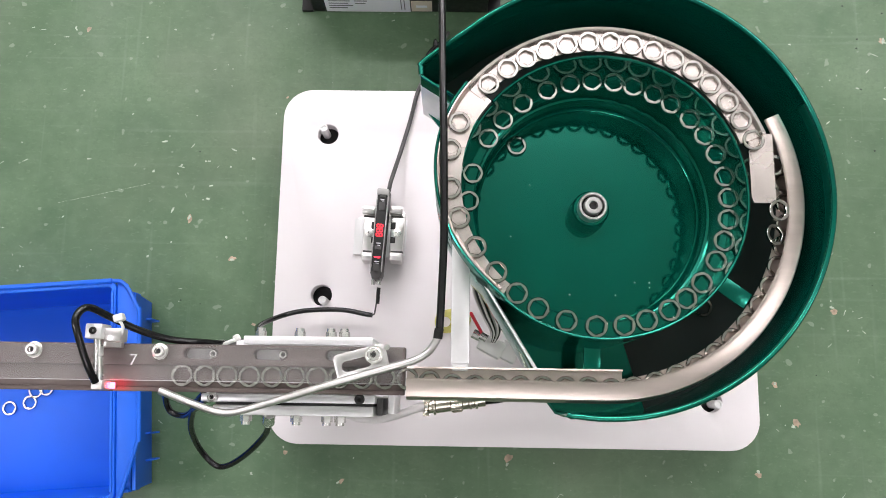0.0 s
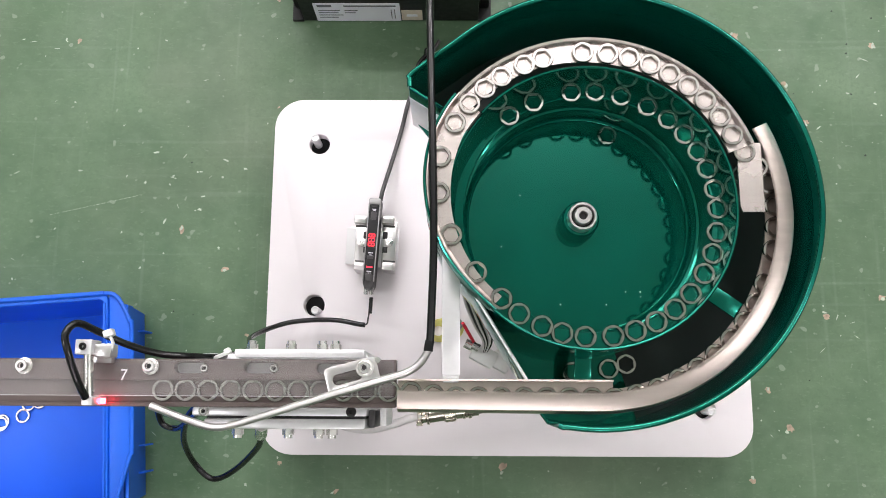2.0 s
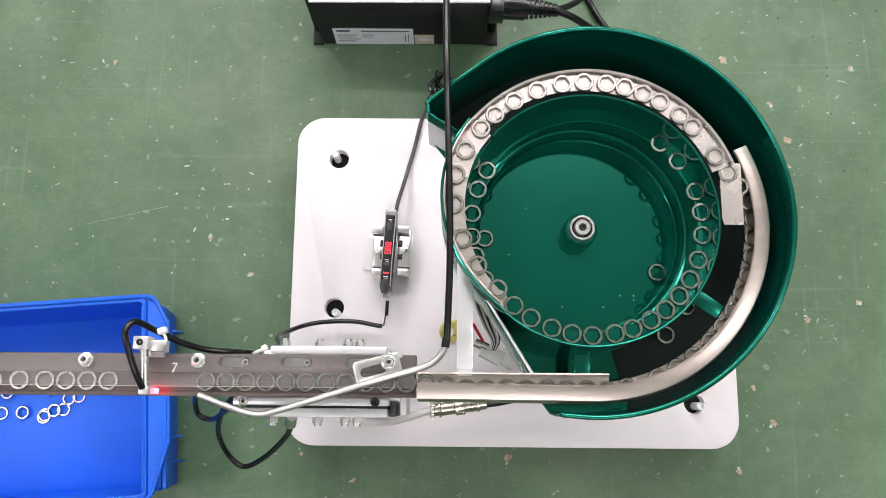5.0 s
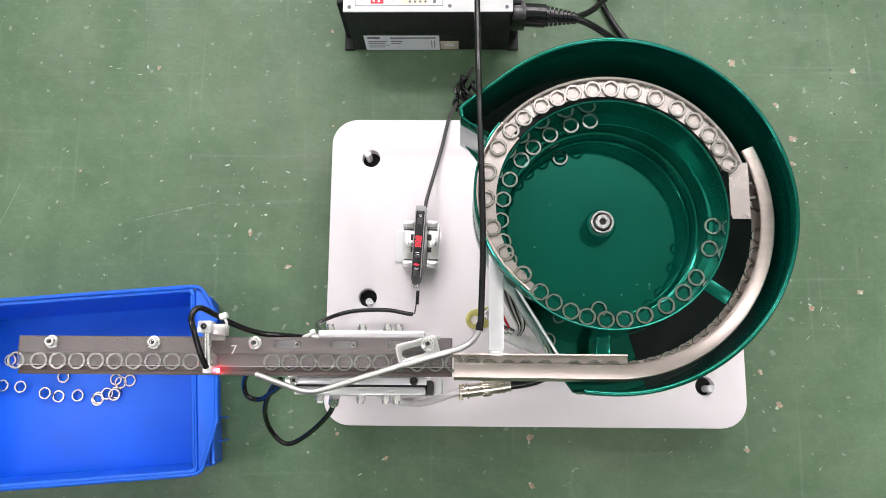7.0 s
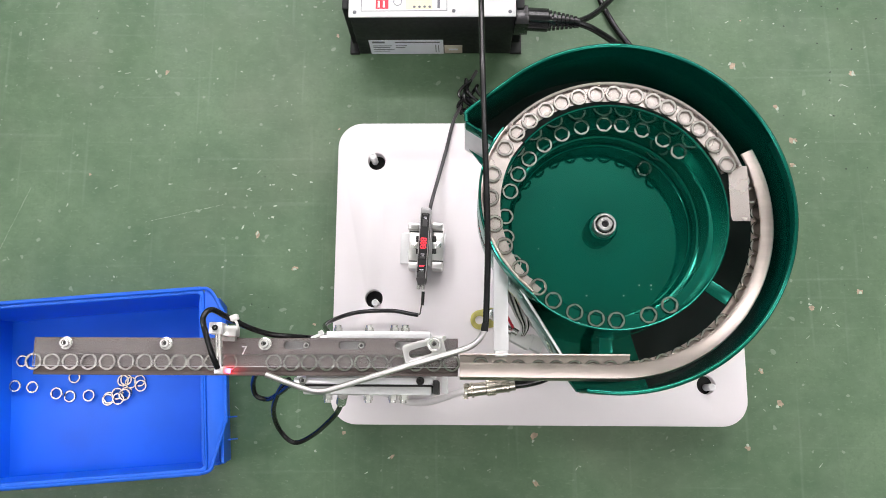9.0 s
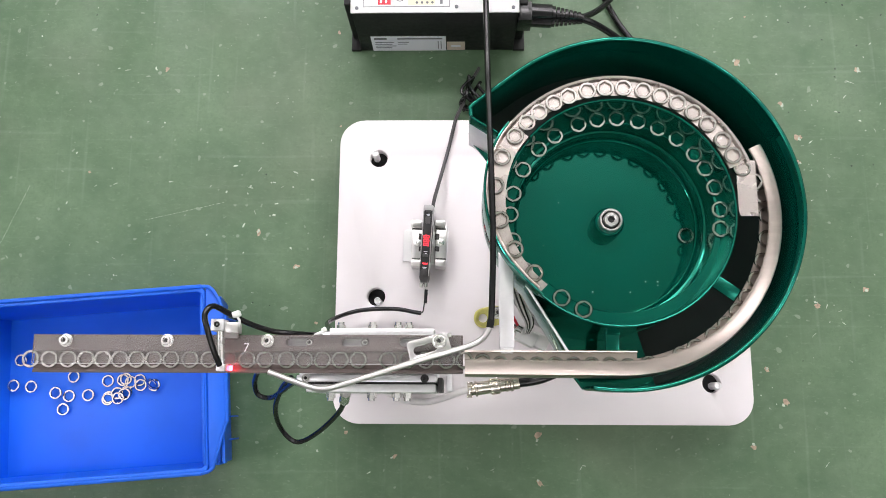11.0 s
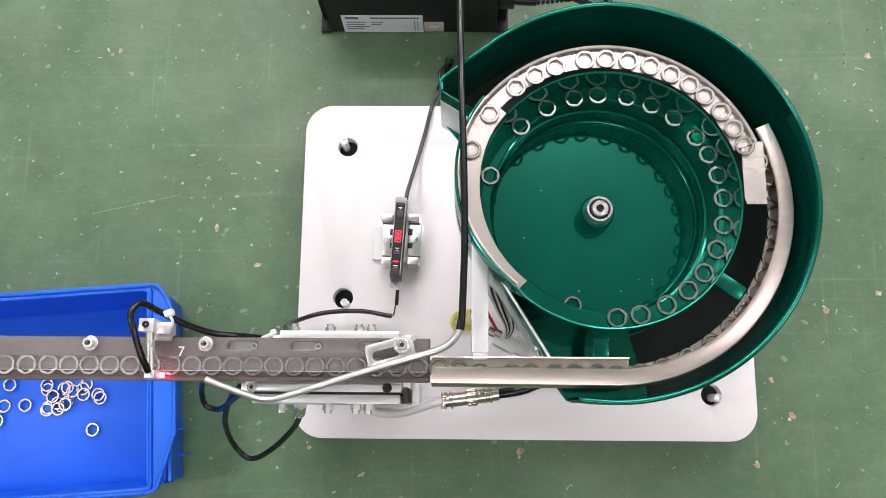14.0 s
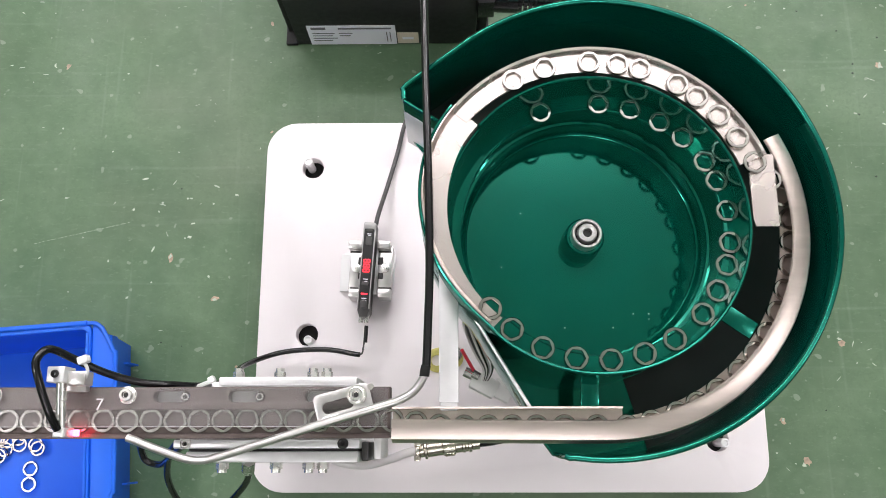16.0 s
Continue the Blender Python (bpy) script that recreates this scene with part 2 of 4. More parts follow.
def sheet_wall(line, z0, z1, t):
    """An upright sheet of thickness t along a plan line of (x, y), with a rounded top edge."""
    bm = bmesh.new()
    rows = []
    for i, p in enumerate(line):
        a, b = Vector(line[max(i - 1, 0)]), Vector(line[min(i + 1, len(line) - 1)])
        d = (b - a).normalized()
        nrm = Vector((-d.y, d.x)) * (t / 2)
        top = z1[i] if isinstance(z1, list) else z1
        section = [(-1, z0), (-1, top - t * 0.5), (-0.6, top - t * 0.12), (0, top), (0.6, top - t * 0.12), (1, top - t * 0.5), (1, z0)]
        rows.append([bm.verts.new((p[0] + nrm.x * k, p[1] + nrm.y * k, z)) for k, z in section])
    n = len(rows[0])
    for A, B in zip(rows, rows[1:]):
        for k in range(n):
            bm.faces.new((A[k], A[(k + 1) % n], B[(k + 1) % n], B[k]))
    bm.faces.new(rows[0])
    bm.faces.new(rows[-1])
    return bm


def slab(outline, z0, z1, holes=(), bevel=0.0):
    """A plate of the given outline, with holes through it."""
    bm = bmesh.new()
    edges = []
    for loop in (outline, *holes):
        vs = [bm.verts.new((x, y, z1)) for x, y in loop]
        edges += [bm.edges.new((vs[i], vs[(i + 1) % len(vs)])) for i in range(len(vs))]
    bmesh.ops.triangle_fill(bm, edges=edges, use_beauty=True, use_dissolve=False)
    top = list(bm.faces)
    ext = bmesh.ops.extrude_face_region(bm, geom=top)
    bmesh.ops.translate(bm, vec=(0, 0, z0 - z1), verts=[g for g in ext["geom"] if isinstance(g, bmesh.types.BMVert)])
    if bevel:
        rim = [e for e in bm.edges if len(e.link_faces) == 2 and e.calc_face_angle(0) > radians(60) and all(abs(v.co.z - z1) < 1e-6 for v in e.verts)]
        bmesh.ops.bevel(bm, geom=rim, offset=bevel, segments=2, profile=0.5, affect="EDGES", clamp_overlap=True)
    return bm


def round_rect(x0, x1, y0, y1, r, n=8):
    pts = []
    for cx, cy, a in ((x1 - r, y1 - r, 0), (x0 + r, y1 - r, 90), (x0 + r, y0 + r, 180), (x1 - r, y0 + r, 270)):
        pts += [(cx + r * math.cos(radians(a + 90 * k / n)), cy + r * math.sin(radians(a + 90 * k / n))) for k in range(n + 1)]
    return pts


def circle(cx, cy, r, n=32):
    return [(cx + r * math.cos(2 * math.pi * k / n), cy + r * math.sin(2 * math.pi * k / n)) for k in range(n)]


def turned(loop, cx, cy, deg):
    c, s = math.cos(radians(deg)), math.sin(radians(deg))
    return [(cx + c * x - s * y, cy + s * x + c * y) for x, y in loop]


def paint_socket_shade(ob, x, y, r):
    """Colours the socket of a screw head dark, for the shade inside it."""
    ob.data.materials.append(DARK)
    for f in ob.data.polygons:
        if (f.center.x - x) ** 2 + (f.center.y - y) ** 2 < r * r and f.center.z > ob.data.vertices[f.vertices[0]].co.z - 0.002:
            f.material_index = 1


def screw(name, x, y, z, parent, r=0.0034, h=0.0032, washer=0.0046, mat=CHROME):
    """A socket-head screw on a washer, standing upright."""
    ob = part(name, lathe([(0.0, z), (washer, z), (washer, z + 0.0008), (r * 1.25, z + 0.0008), (r * 1.2, z + 0.0014), (r, z + 0.0016), (r, z + h - 0.0004),
                           (r - 0.0004, z + h), (r * 0.52, z + h), (r * 0.45, z + h - 0.0014), (r * 0.38, z + h - 0.0016), (0.0, z + h - 0.0016)], x, y, 24), mat, parent)
    paint_socket_shade(ob, x, y, r * 0.40)
    return ob


# ---- room ----
def room():
    bm = bmesh.new()
    bmesh.ops.create_grid(bm, x_segments=8, y_segments=8, size=5)
    tagged(part("floor", bm, FLOOR), "worn green painted concrete floor with chips and scuffs", "floor", kind="structure")
    for name, b in (("wall_north", (-5, 5, 5, 5.1, 0, 3)), ("wall_south", (-5, 5, -5.1, -5, 0, 3)), ("wall_east", (5, 5.1, -5.1, 5.1, 0, 3)), ("wall_west", (-5.1, -5, -5.1, 5.1, 0, 3))):
        tagged(part(name, box(*b, bevel=0), WALL, smooth=False), "plain off-white workshop wall", "wall", kind="structure")
    tagged(part("ceiling", box(-5.1, 5.1, -5.1, 5.1, 3.0, 3.1, bevel=0), CEILING, smooth=False), "plain white workshop ceiling", "ceiling", kind="structure")


CHIPS = ((-0.439, 0.222, 2.2), (-0.425, 0.16, 2), (-0.319, 0.041, 4.5), (-0.279, 0.005, 5.5), (-0.304, 0.059, 2.5), (-0.308, 0.094, 2), (-0.265, 0.097, 2.2), (-0.355, 0.084, 2.2), (0.245, 0.142, 4), (0.184, 0.226, 4.5), (0.21, -0.13, 6), (-0.034, -0.163, 5.5), (0.297, -0.018, 6), (0.31, 0.217, 5.5), (0.248, -0.035, 4.5), (0.175, -0.173, 5), (-0.175, -0.184, 3.5), (-0.033, -0.208, 5), (-0.223, -0.161, 3.5), (0.193, -0.098, 5), (-0.285, 0.089, 2), (-0.354, 0.006, 2), (0.228, 0.177, 2.5), (-0.251, -0.179, 2.5), (-0.285, 0.024, 2), (-0.567, 0.26, 1.8))


PALE_MARKS = ((-0.438, 0.22), (-0.479, 0.222), (-0.345, 0.221), (-0.371, 0.213), (-0.289, 0.183), (-0.517, 0.127), (-0.378, 0.138), (-0.319, 0.137), (-0.397, 0.059), (-0.305, 0.094), (-0.415, 0.095), (-0.433, 0.041), (-0.347, 0.112), (-0.372, 0.09), (-0.523, 0.072), (-0.405, 0.011), (-0.334, 0.019), (-0.335, 0.048), (-0.308, 0.058), (-0.283, 0.105), (-0.302, 0.071), (-0.605, 0.161), (-0.373, 0.038), (-0.33, 0.09), (0.261, 0.289), (0.315, 0.274), (0.231, 0.274), (0.225, 0.212), (0.326, 0.246), (0.284, 0.17), (0.309, 0.171), (0.255, 0.137), (0.308, 0.16), (0.313, 0.149), (0.251, 0.074), (0.318, 0.231), (0.331, 0.179))
TAN_MARKS = ((0.227, 0.179), (0.241, 0.142), (0.31, 0.216), (0.184, 0.224), (0.24, 0.115))
PITS = ((0.284, 0.294), (0.301, 0.291), (0.242, 0.271), (0.276, 0.251), (0.287, 0.218), (0.286, 0.209), (0.312, 0.244), (0.341, 0.279), (0.287, 0.169), (0.295, 0.111))
SCRATCHES = ((-0.592, 0.02), (-0.563, 0.093), (-0.437, 0.054), (-0.355, 0.073))


def floor_chips():
    """Bare spots, nicks, pits and scratches of the floor paint."""
    rng = random.Random(11)
    sheets = {name: bmesh.new() for name in ("tan", "pale", "pit")}

    def blot(sheet, x, y, r, long, lean, z=0.0003, n=9, rough=0.45):
        bm = sheets[sheet]
        pts = []
        for q in range(n):
            a = 2 * math.pi * q / n
            d = r * rng.uniform(1 - rough, 1 + 0.5 * rough)
            u, v = d * math.cos(a) * long, d * math.sin(a)
            pts.append(bm.verts.new((x + u * math.cos(lean) - v * math.sin(lean), y + u * math.sin(lean) + v * math.cos(lean), z)))
        hub = bm.verts.new((x, y, z + 0.0001))
        for q in range(n):
            bm.faces.new((pts[q], pts[(q + 1) % n], hub))

    for i, (x, y, size) in enumerate(CHIPS):
        lean = rng.uniform(0, math.pi)
        blot("tan" if size > 3 else "pale", x, y, size * 0.00052, rng.uniform(1.0, 1.8), lean, 0.0003, 12)
        if size > 3:
            blot("pale", x + rng.gauss(0, 0.002), y + rng.gauss(0, 0.002), size * 0.00026, rng.uniform(1.0, 2.4), lean, 0.0005)
    for x, y in PALE_MARKS:
        blot("pale", x, y, rng.uniform(0.0005, 0.0010), rng.choice((1.0, 1.4, 2.6, 3.4)), rng.uniform(-0.5, 1.3))
    for x, y in TAN_MARKS:
        blot("tan", x, y, 0.0027, rng.uniform(1.0, 1.5), rng.uniform(0, 3), n=12)
        blot("pale", x + 0.002, y - 0.001, 0.0010, 2.0, rng.uniform(0, 3), 0.0005)
    for x, y in PITS:
        blot("pit", x, y, 0.0010, 1.1, 0)
    for (x0, y0), (x1, y1) in zip(SCRATCHES[::2], SCRATCHES[1::2]):
        lean, n = math.atan2(y1 - y0, x1 - x0), 26
        for k in range(n):
            u = (k + rng.uniform(-0.3, 0.3)) / n
            blot("pale", x0 + (x1 - x0) * u, y0 + (y1 - y0) * u, 0.00022, rng.uniform(4, 9), lean + rng.gauss(0, 0.05), n=6)
    # the rest is strewn, in loose clusters
    for k in range(400):
        cx, cy = rng.uniform(-0.85, 0.60), rng.uniform(-0.55, 0.62)
        for q in range(rng.choice((1, 1, 2, 4))):
            x, y = cx + rng.gauss(0, 0.012), cy + rng.gauss(0, 0.012)
            pick = rng.random()
            if pick < 0.52:
                blot("pale", x, y, rng.uniform(0.0003, 0.0008), rng.uniform(1, 1.6), rng.uniform(0, 3), n=7)
            elif pick < 0.84:
                blot("pale", x, y, rng.uniform(0.00022, 0.0005), rng.uniform(4, 10), rng.choice((0.3, 0.9, 2.4)) + rng.gauss(0, 0.3), n=7)
            elif pick < 0.91:
                blot("tan", x, y, rng.uniform(0.0009, 0.0022), rng.uniform(1, 1.7), rng.uniform(0, 3), n=10)
            else:
                blot("pit", x, y, rng.uniform(0.0005, 0.0009), 1.1, 0, n=7)
    looks = {"tan": ((0.42, 0.31, 0.23), "bare tan chips in the green floor paint"), "pale": ((0.44, 0.50, 0.41), "pale nicks and scratches in the green floor paint"), "pit": ((0.035, 0.05, 0.035), "small dark pits in the green floor paint")}
    for name, (color, label) in looks.items():
        mat = material(name + "_mark", color, 0.75, vary=0.30, scale=260, bump=0.2)
        tagged(part("floor_chips", sheets[name], mat, smooth=False), label, "paint chips", kind="stuff")


# ---- base plate ----
def base_plate():
    t = thing("base_plate", (-0.033, -0.0015, 0.025), "silver anodised aluminium base plate with rounded corners on feet", "base plate")
    spots = ((-0.192, 0.1085), (-0.192, -0.031), (0.127, -0.113), (0.127, 0.1085))
    part("plate", slab(round_rect(-0.2312, 0.1655, -0.1518, 0.1487, 0.025), 0.025, 0.037, [circle(x, y, 0.0088) for x, y in spots], 0.0008), ALU, t)
    for (x, y), (ox, oy) in zip(spots, ((-0.0028, 0.0030), (0.0022, -0.0050), (0.0032, -0.0022), (0, 0))):
        foot = part("foot", lathe([(0, 0), (0.016, 0), (0.017, 0.002), (0.015, 0.012), (0.0125, 0.0248), (0, 0.0248)], x, y, 28), RUBBER, t, "black rubber foot")
        part("stud", lathe([(0.0, 0.024), (0.0034, 0.024), (0.0034, 0.0445), (0.0030, 0.0452), (0.0022, 0.0452), (0.0018, 0.0440), (0, 0.0440)], x + ox, y + oy, 20), ALU_WHITE, foot, "bright threaded stud")
    return t


# ---- bowl ----
TURN0, SWEEP = 226.0, 360.0
R_RIM, Z_RIM = 0.0812, 0.2665


def wall_radius(deg):
    """The plan of the outer wall beside the plate track, from 226 degrees round to 139."""
    k = (226 - deg) / 87.0
    return 0.0805 + 0.0187 * (k * k * (3 - 2 * k)) ** 0.8 if k > 0 else 0.0805


def ledge_z(deg):
    """Height of the inner spiral track; deg falls from 226 to -134 along it."""
    return 0.2335 + 0.0300 * (TURN0 - deg) / SWEEP


def pan_line():
    pts = [(-0.1025, 0.0715), (-0.1028, 0.0765), (-0.1010, 0.0805)]
    for k in range(61):
        a = radians(128 - k * (128 + 98) / 60)
        pts.append((0.0030 + 0.1248 * math.cos(a), 0.0018 + 0.1250 * math.sin(a)))
    return pts + [(-0.0165, -0.1222), (-0.0190, -0.1210)]


def rim_z(x, y):
    """Height of the pan's rim, which falls towards both its ends."""
    return float(np.interp(math.degrees(math.atan2(y, x)), (-100, -50, 0, 90, 140), (0.2520, 0.2610, 0.2665, 0.2670, 0.2590)))


def track_inner(deg):
    """Inner edge of the curved track, which stands off the drum towards its start."""
    return 0.0838 + 0.0036 * max(0.0, (deg - 80) / 61) ** 1.3


def feeder_bowl():
    t = thing("feeder_bowl", (0, 0, 0.2), "glossy green vibratory feeder bowl with spiral track and stainless chute", "feeder bowl")
    floor_profile = [(0.0, 0.2102), (0.012, 0.2102), (0.045, 0.2099), (0.0678, 0.2096), (0.0682, 0.2085), (0.0670, 0.2030), (0.0, 0.2030)]
    part("bowl_floor", lathe(floor_profile, seg=96), GREEN, t)

    def inner_step(deg):
        z = ledge_z(deg)
        return [(0.0676, 0.2085), (0.0674, 0.2099), (0.0680, 0.2112), (0.0690, 0.2118), (0.0697, 0.2128), (0.0699, 0.2212), (0.0700, 0.2226), (0.0706, 0.2234), (0.0720, 0.2238),
                (0.0720, z - 0.0036), (0.0709, z - 0.0026), (0.0706, z - 0.0014), (0.0708, z - 0.0005), (0.0714, z), (0.0800, z - 0.0004), (0.0800, 0.2085)]
    part("spiral_track", band(inner_step, TURN0, TURN0 - SWEEP + 0.01, 144), GREEN, t)
    drum = [(0.0798, 0.2030), (0.0798, Z_RIM - 0.0006), (0.0802, Z_RIM), (0.0810, Z_RIM + 0.0002), (0.0816, Z_RIM - 0.0004), (0.0816, 0.2030)]
    part("drum_wall", lathe(drum + [drum[0]], seg=110, a0=-134, a1=139), GREEN, t)
    low = [(r, z if z < 0.24 else z - 0.0060) for r, z in drum]
    part("drum_wall", lathe(low + [low[0]], seg=36, a0=139, a1=212), GREEN, t)
    part("side_wall", sheet_wall([(wall_radius(d) * math.cos(radians(d)), wall_radius(d) * math.sin(radians(d))) for d in range(228, 138, -2)], 0.2030, 0.2688, 0.0018), GREEN, t)
    # collecting pan
    line = pan_line()
    part("pan_wall", sheet_wall(line, 0.2005, [rim_z(x, y) for x, y in line], 0.0022), GREEN, t)
    part("pan_rim", tube([(x, y, rim_z(x, y) - 0.0004) for x, y in line], 0.0017, 12, 2), GREEN, t)
    part("pan_end_wall", sheet_wall([(-0.1025, 0.0715), (-0.094, 0.066), (-0.0835, 0.0590)], 0.2005, 0.2585, 0.0020), GREEN, t)
    outline = line + [(-0.036, -0.0965), (-0.0640, -0.0510)] + [(wall_radius(d) * math.cos(radians(d)), wall_radius(d) * math.sin(radians(d))) for d in range(216, 144, -6)]
    part("pan_floor", slab(outline, 0.2005, 0.2030), GREEN, t)
    # near-black sheet over the pan floor, from -74 degrees round past the top
    dark_plan = [(x * 0.990, y * 0.990) for x, y in line[2:] if math.degrees(math.atan2(y, x)) > -74]
    dark_plan += [(0.0822 * math.cos(radians(a)), 0.0822 * math.sin(radians(a))) for a in range(-74, 138, 4)]
    part("pan_dark_sheet", slab(dark_plan, 0.2030, 0.2037), PAN_DARK, t, "near-black sheet on the pan floor")
    part("pan_side_wall", sheet_wall([(-0.0640, -0.0505), (-0.0500, -0.0735), (-0.0360, -0.0968)], 0.2005, 0.2500, 0.0016), GREEN, t)
    # whitish highlight along the wall's top, put in as a thin bright strip
    part("wall_edge_highlight", tube([(-0.0640, -0.0505, 0.2502), (-0.0500, -0.0735, 0.2502), (-0.0360, -0.0968, 0.2502)], 0.0010, 8, 3), ALU_WHITE, t, "edge highlight of the pan side wall, made as a bright strip")
    part("pan_edge", sheet_wall([(-0.0360, -0.0968), (-0.0260, -0.1120), (-0.0190, -0.1215)], 0.2005, 0.2060, 0.0016), GREEN, t)
    part("pan_skirt", sheet_wall([(-0.1033, 0.0712), (-0.0945, 0.0652), (-0.0850, 0.0590)], 0.1950, 0.2440, 0.0012), ALU_WHITE, t, "bare aluminium skirt")
    # struts that tie the chute to the drum
    for deg, r0, r1, z, w in ((-93, 0.0800, 0.0985, 0.2505, 9.5), (-35, 0.0800, 0.1010, 0.2520, 9.5)):
        d, q = radians(deg), radians(deg + 90)
        c = ((r0 + r1) / 2 * math.cos(d), (r0 + r1) / 2 * math.sin(d))
        part("strut", box(c[0] - (r1 - r0) / 2, c[0] + (r1 - r0) / 2, c[1] - w / 2000, c[1] + w / 2000, z - 0.002, z, 0.0005, deg), GREEN, t)
    # hub
    part("hub_boss", lathe([(0.0, 0.2092), (0.0118, 0.2092), (0.0112, 0.2262), (0.0102, 0.2275), (0, 0.2275)], seg=40), GREEN, t)
    bolt = part("hub_bolt", lathe([(0.0, 0.2275), (0.0055, 0.2275), (0.0055, 0.2366), (0.0049, 0.2372), (0.0026, 0.2372), (0.0024, 0.2345), (0, 0.2345)], seg=28), SATIN, t, "chrome socket-head bolt")
    paint_socket_shade(bolt, 0, 0, 0.0017)
    part("washer", lathe([(0.0067, 0.2275), (0.0086, 0.2275), (0.0086, 0.2352), (0.0081, 0.2358), (0.0071, 0.2358), (0.0067, 0.2352), (0.0067, 0.2275)], seg=40), SATIN, bolt, "bright steel collar")
    part("bushing", lathe([(0.0055, 0.2275), (0.0067, 0.2275), (0.0067, 0.2325), (0.0055, 0.2325), (0.0055, 0.2275)], seg=32), BLACK, bolt, "black rubber bushing")
    # stainless tracks
    part("plate_track", band(lambda d: [(0.0725 + 0.0095 * min(1, (226 - d) / 75), 0.2632), (wall_radius(d) - 0.0009, 0.2632), (wall_radius(d) - 0.0009, 0.2645), (0.0725 + 0.0095 * min(1, (226 - d) / 75), 0.2645)], 226, 139, 44), TRACK, t, "satin stainless track plate")
    part("track_liner", band(lambda d: [(wall_radius(d) - 0.0011, 0.2688), (wall_radius(d) - 0.0018, 0.2690), (wall_radius(d) - 0.0034, 0.2648), (wall_radius(d) - 0.0011, 0.2646)], 224, 139, 40), STEEL, t, "stainless liner along the outer wall")
    part("curved_track", band(lambda d: [(track_inner(d), 0.2636), (0.0984, 0.2636), (0.0985, 0.2675), (0.0981, 0.2680), (0.0966, 0.2678), (0.0961, 0.2673), (0.0957, 0.2656), (0.0952, 0.2651), (track_inner(d), 0.2650)], 141, 21, 72), TRACK, t, "polished stainless curved track with raised lip")
    led = [(0.0834, 0.0345), (0.0834, 0.0), (0.0846, -0.0038), (0.0972, -0.0038), (0.0972, 0.0365), (0.0900, 0.0365)]
    part("drop_ledge", slab(led, 0.2620, 0.2634, (), 0.0003), TRACK, t, "stainless drop ledge", False)

    def guide_floor(d):
        return [(0.1022, 0.2490), (0.1140, 0.2490), (0.1140, 0.2502), (0.1022, 0.2502)]
    part("guide_floor", band(guide_floor, 21, -88, 60), STEEL, t)

    def guide_cover(d):
        i = 0.1052 - 0.0017 * min(1.0, max(0.0, (-50 - d) / 38))
        def crown(u, drop):
            top = 0.2594 - 0.0010 * u - 0.0018 * u * u - 0.0008 * max(0.0, (0.10 - u) / 0.10) ** 2
            return top - drop - 0.0076 * max(0.0, (u - 0.86) / 0.14) ** 1.6
        steps = [q / 18 for q in range(19)]
        return [(i + 0.0118 * u, crown(u, 0)) for u in steps] + [(i + 0.0003 + 0.0109 * u, max(0.2490, crown(u, 0.0009))) for u in reversed(steps)]
    part("guide_cover", band(guide_cover, 26, -88, 72), STEEL, t, "curved stainless guide rail")
    # straight chute
    sec = [(-0.0965, 0.2530), (-0.0975, 0.2532), (-0.0978, 0.2506), (-0.1130, 0.2502), (-0.1130, 0.2490), (-0.0965, 0.2490)]
    bm = bmesh.new()
    ends = [[bm.verts.new((x, y, z)) for y, z in sec] for x in (0.0115, -0.1072)]
    for k in range(len(sec)):
        bm.faces.new((ends[0][k], ends[0][(k + 1) % len(sec)], ends[1][(k + 1) % len(sec)], ends[1][k]))
    bm.faces.new(ends[0]), bm.faces.new(ends[1])
    part("chute", bm, STEEL, t)
    sec = [(-q[0], q[1]) for q in guide_cover(-88)]
    bm = bmesh.new()
    ends = [[bm.verts.new((x, y + (0 if x > 0 else 0.0006), z)) for y, z in sec] for x in (0.0042, -0.1072)]
    for k in range(len(sec)):
        bm.faces.new((ends[0][k], ends[0][(k + 1) % len(sec)], ends[1][(k + 1) % len(sec)], ends[1][k]))
    bm.faces.new(ends[0]), bm.faces.new(ends[1])
    part("chute_cover", bm, STEEL, t)
    part("support_bar", joined(box(-0.0832, -0.0730, -0.0945, -0.0250, 0.2465, 0.2530, 0.0008), box(-0.0825, -0.0737, -0.0985, -0.0935, 0.2440, 0.2520, 0.0006)), ALU_WHITE, t, "bright aluminium support bar")
    return t


def bowl_specks():
    """Small bright white specks on the bowl's floor."""
    bm = bmesh.new()
    for k, (x, y) in enumerate(((-0.035, 0.019), (0.029, -0.042), (0.038, -0.042), (0.038, -0.045), (0.017, -0.05), (-0.011, -0.05), (-0.047, -0.014))):
        bmesh.ops.create_icosphere(bm, subdivisions=1, radius=0.00035 + 0.00012 * (k % 3), matrix=pose(x, y, 0.2103))
    tagged(part("white_specks", bm, ALU_WHITE), "small bright white specks on the green bowl floor", "crumbs", kind="stuff")


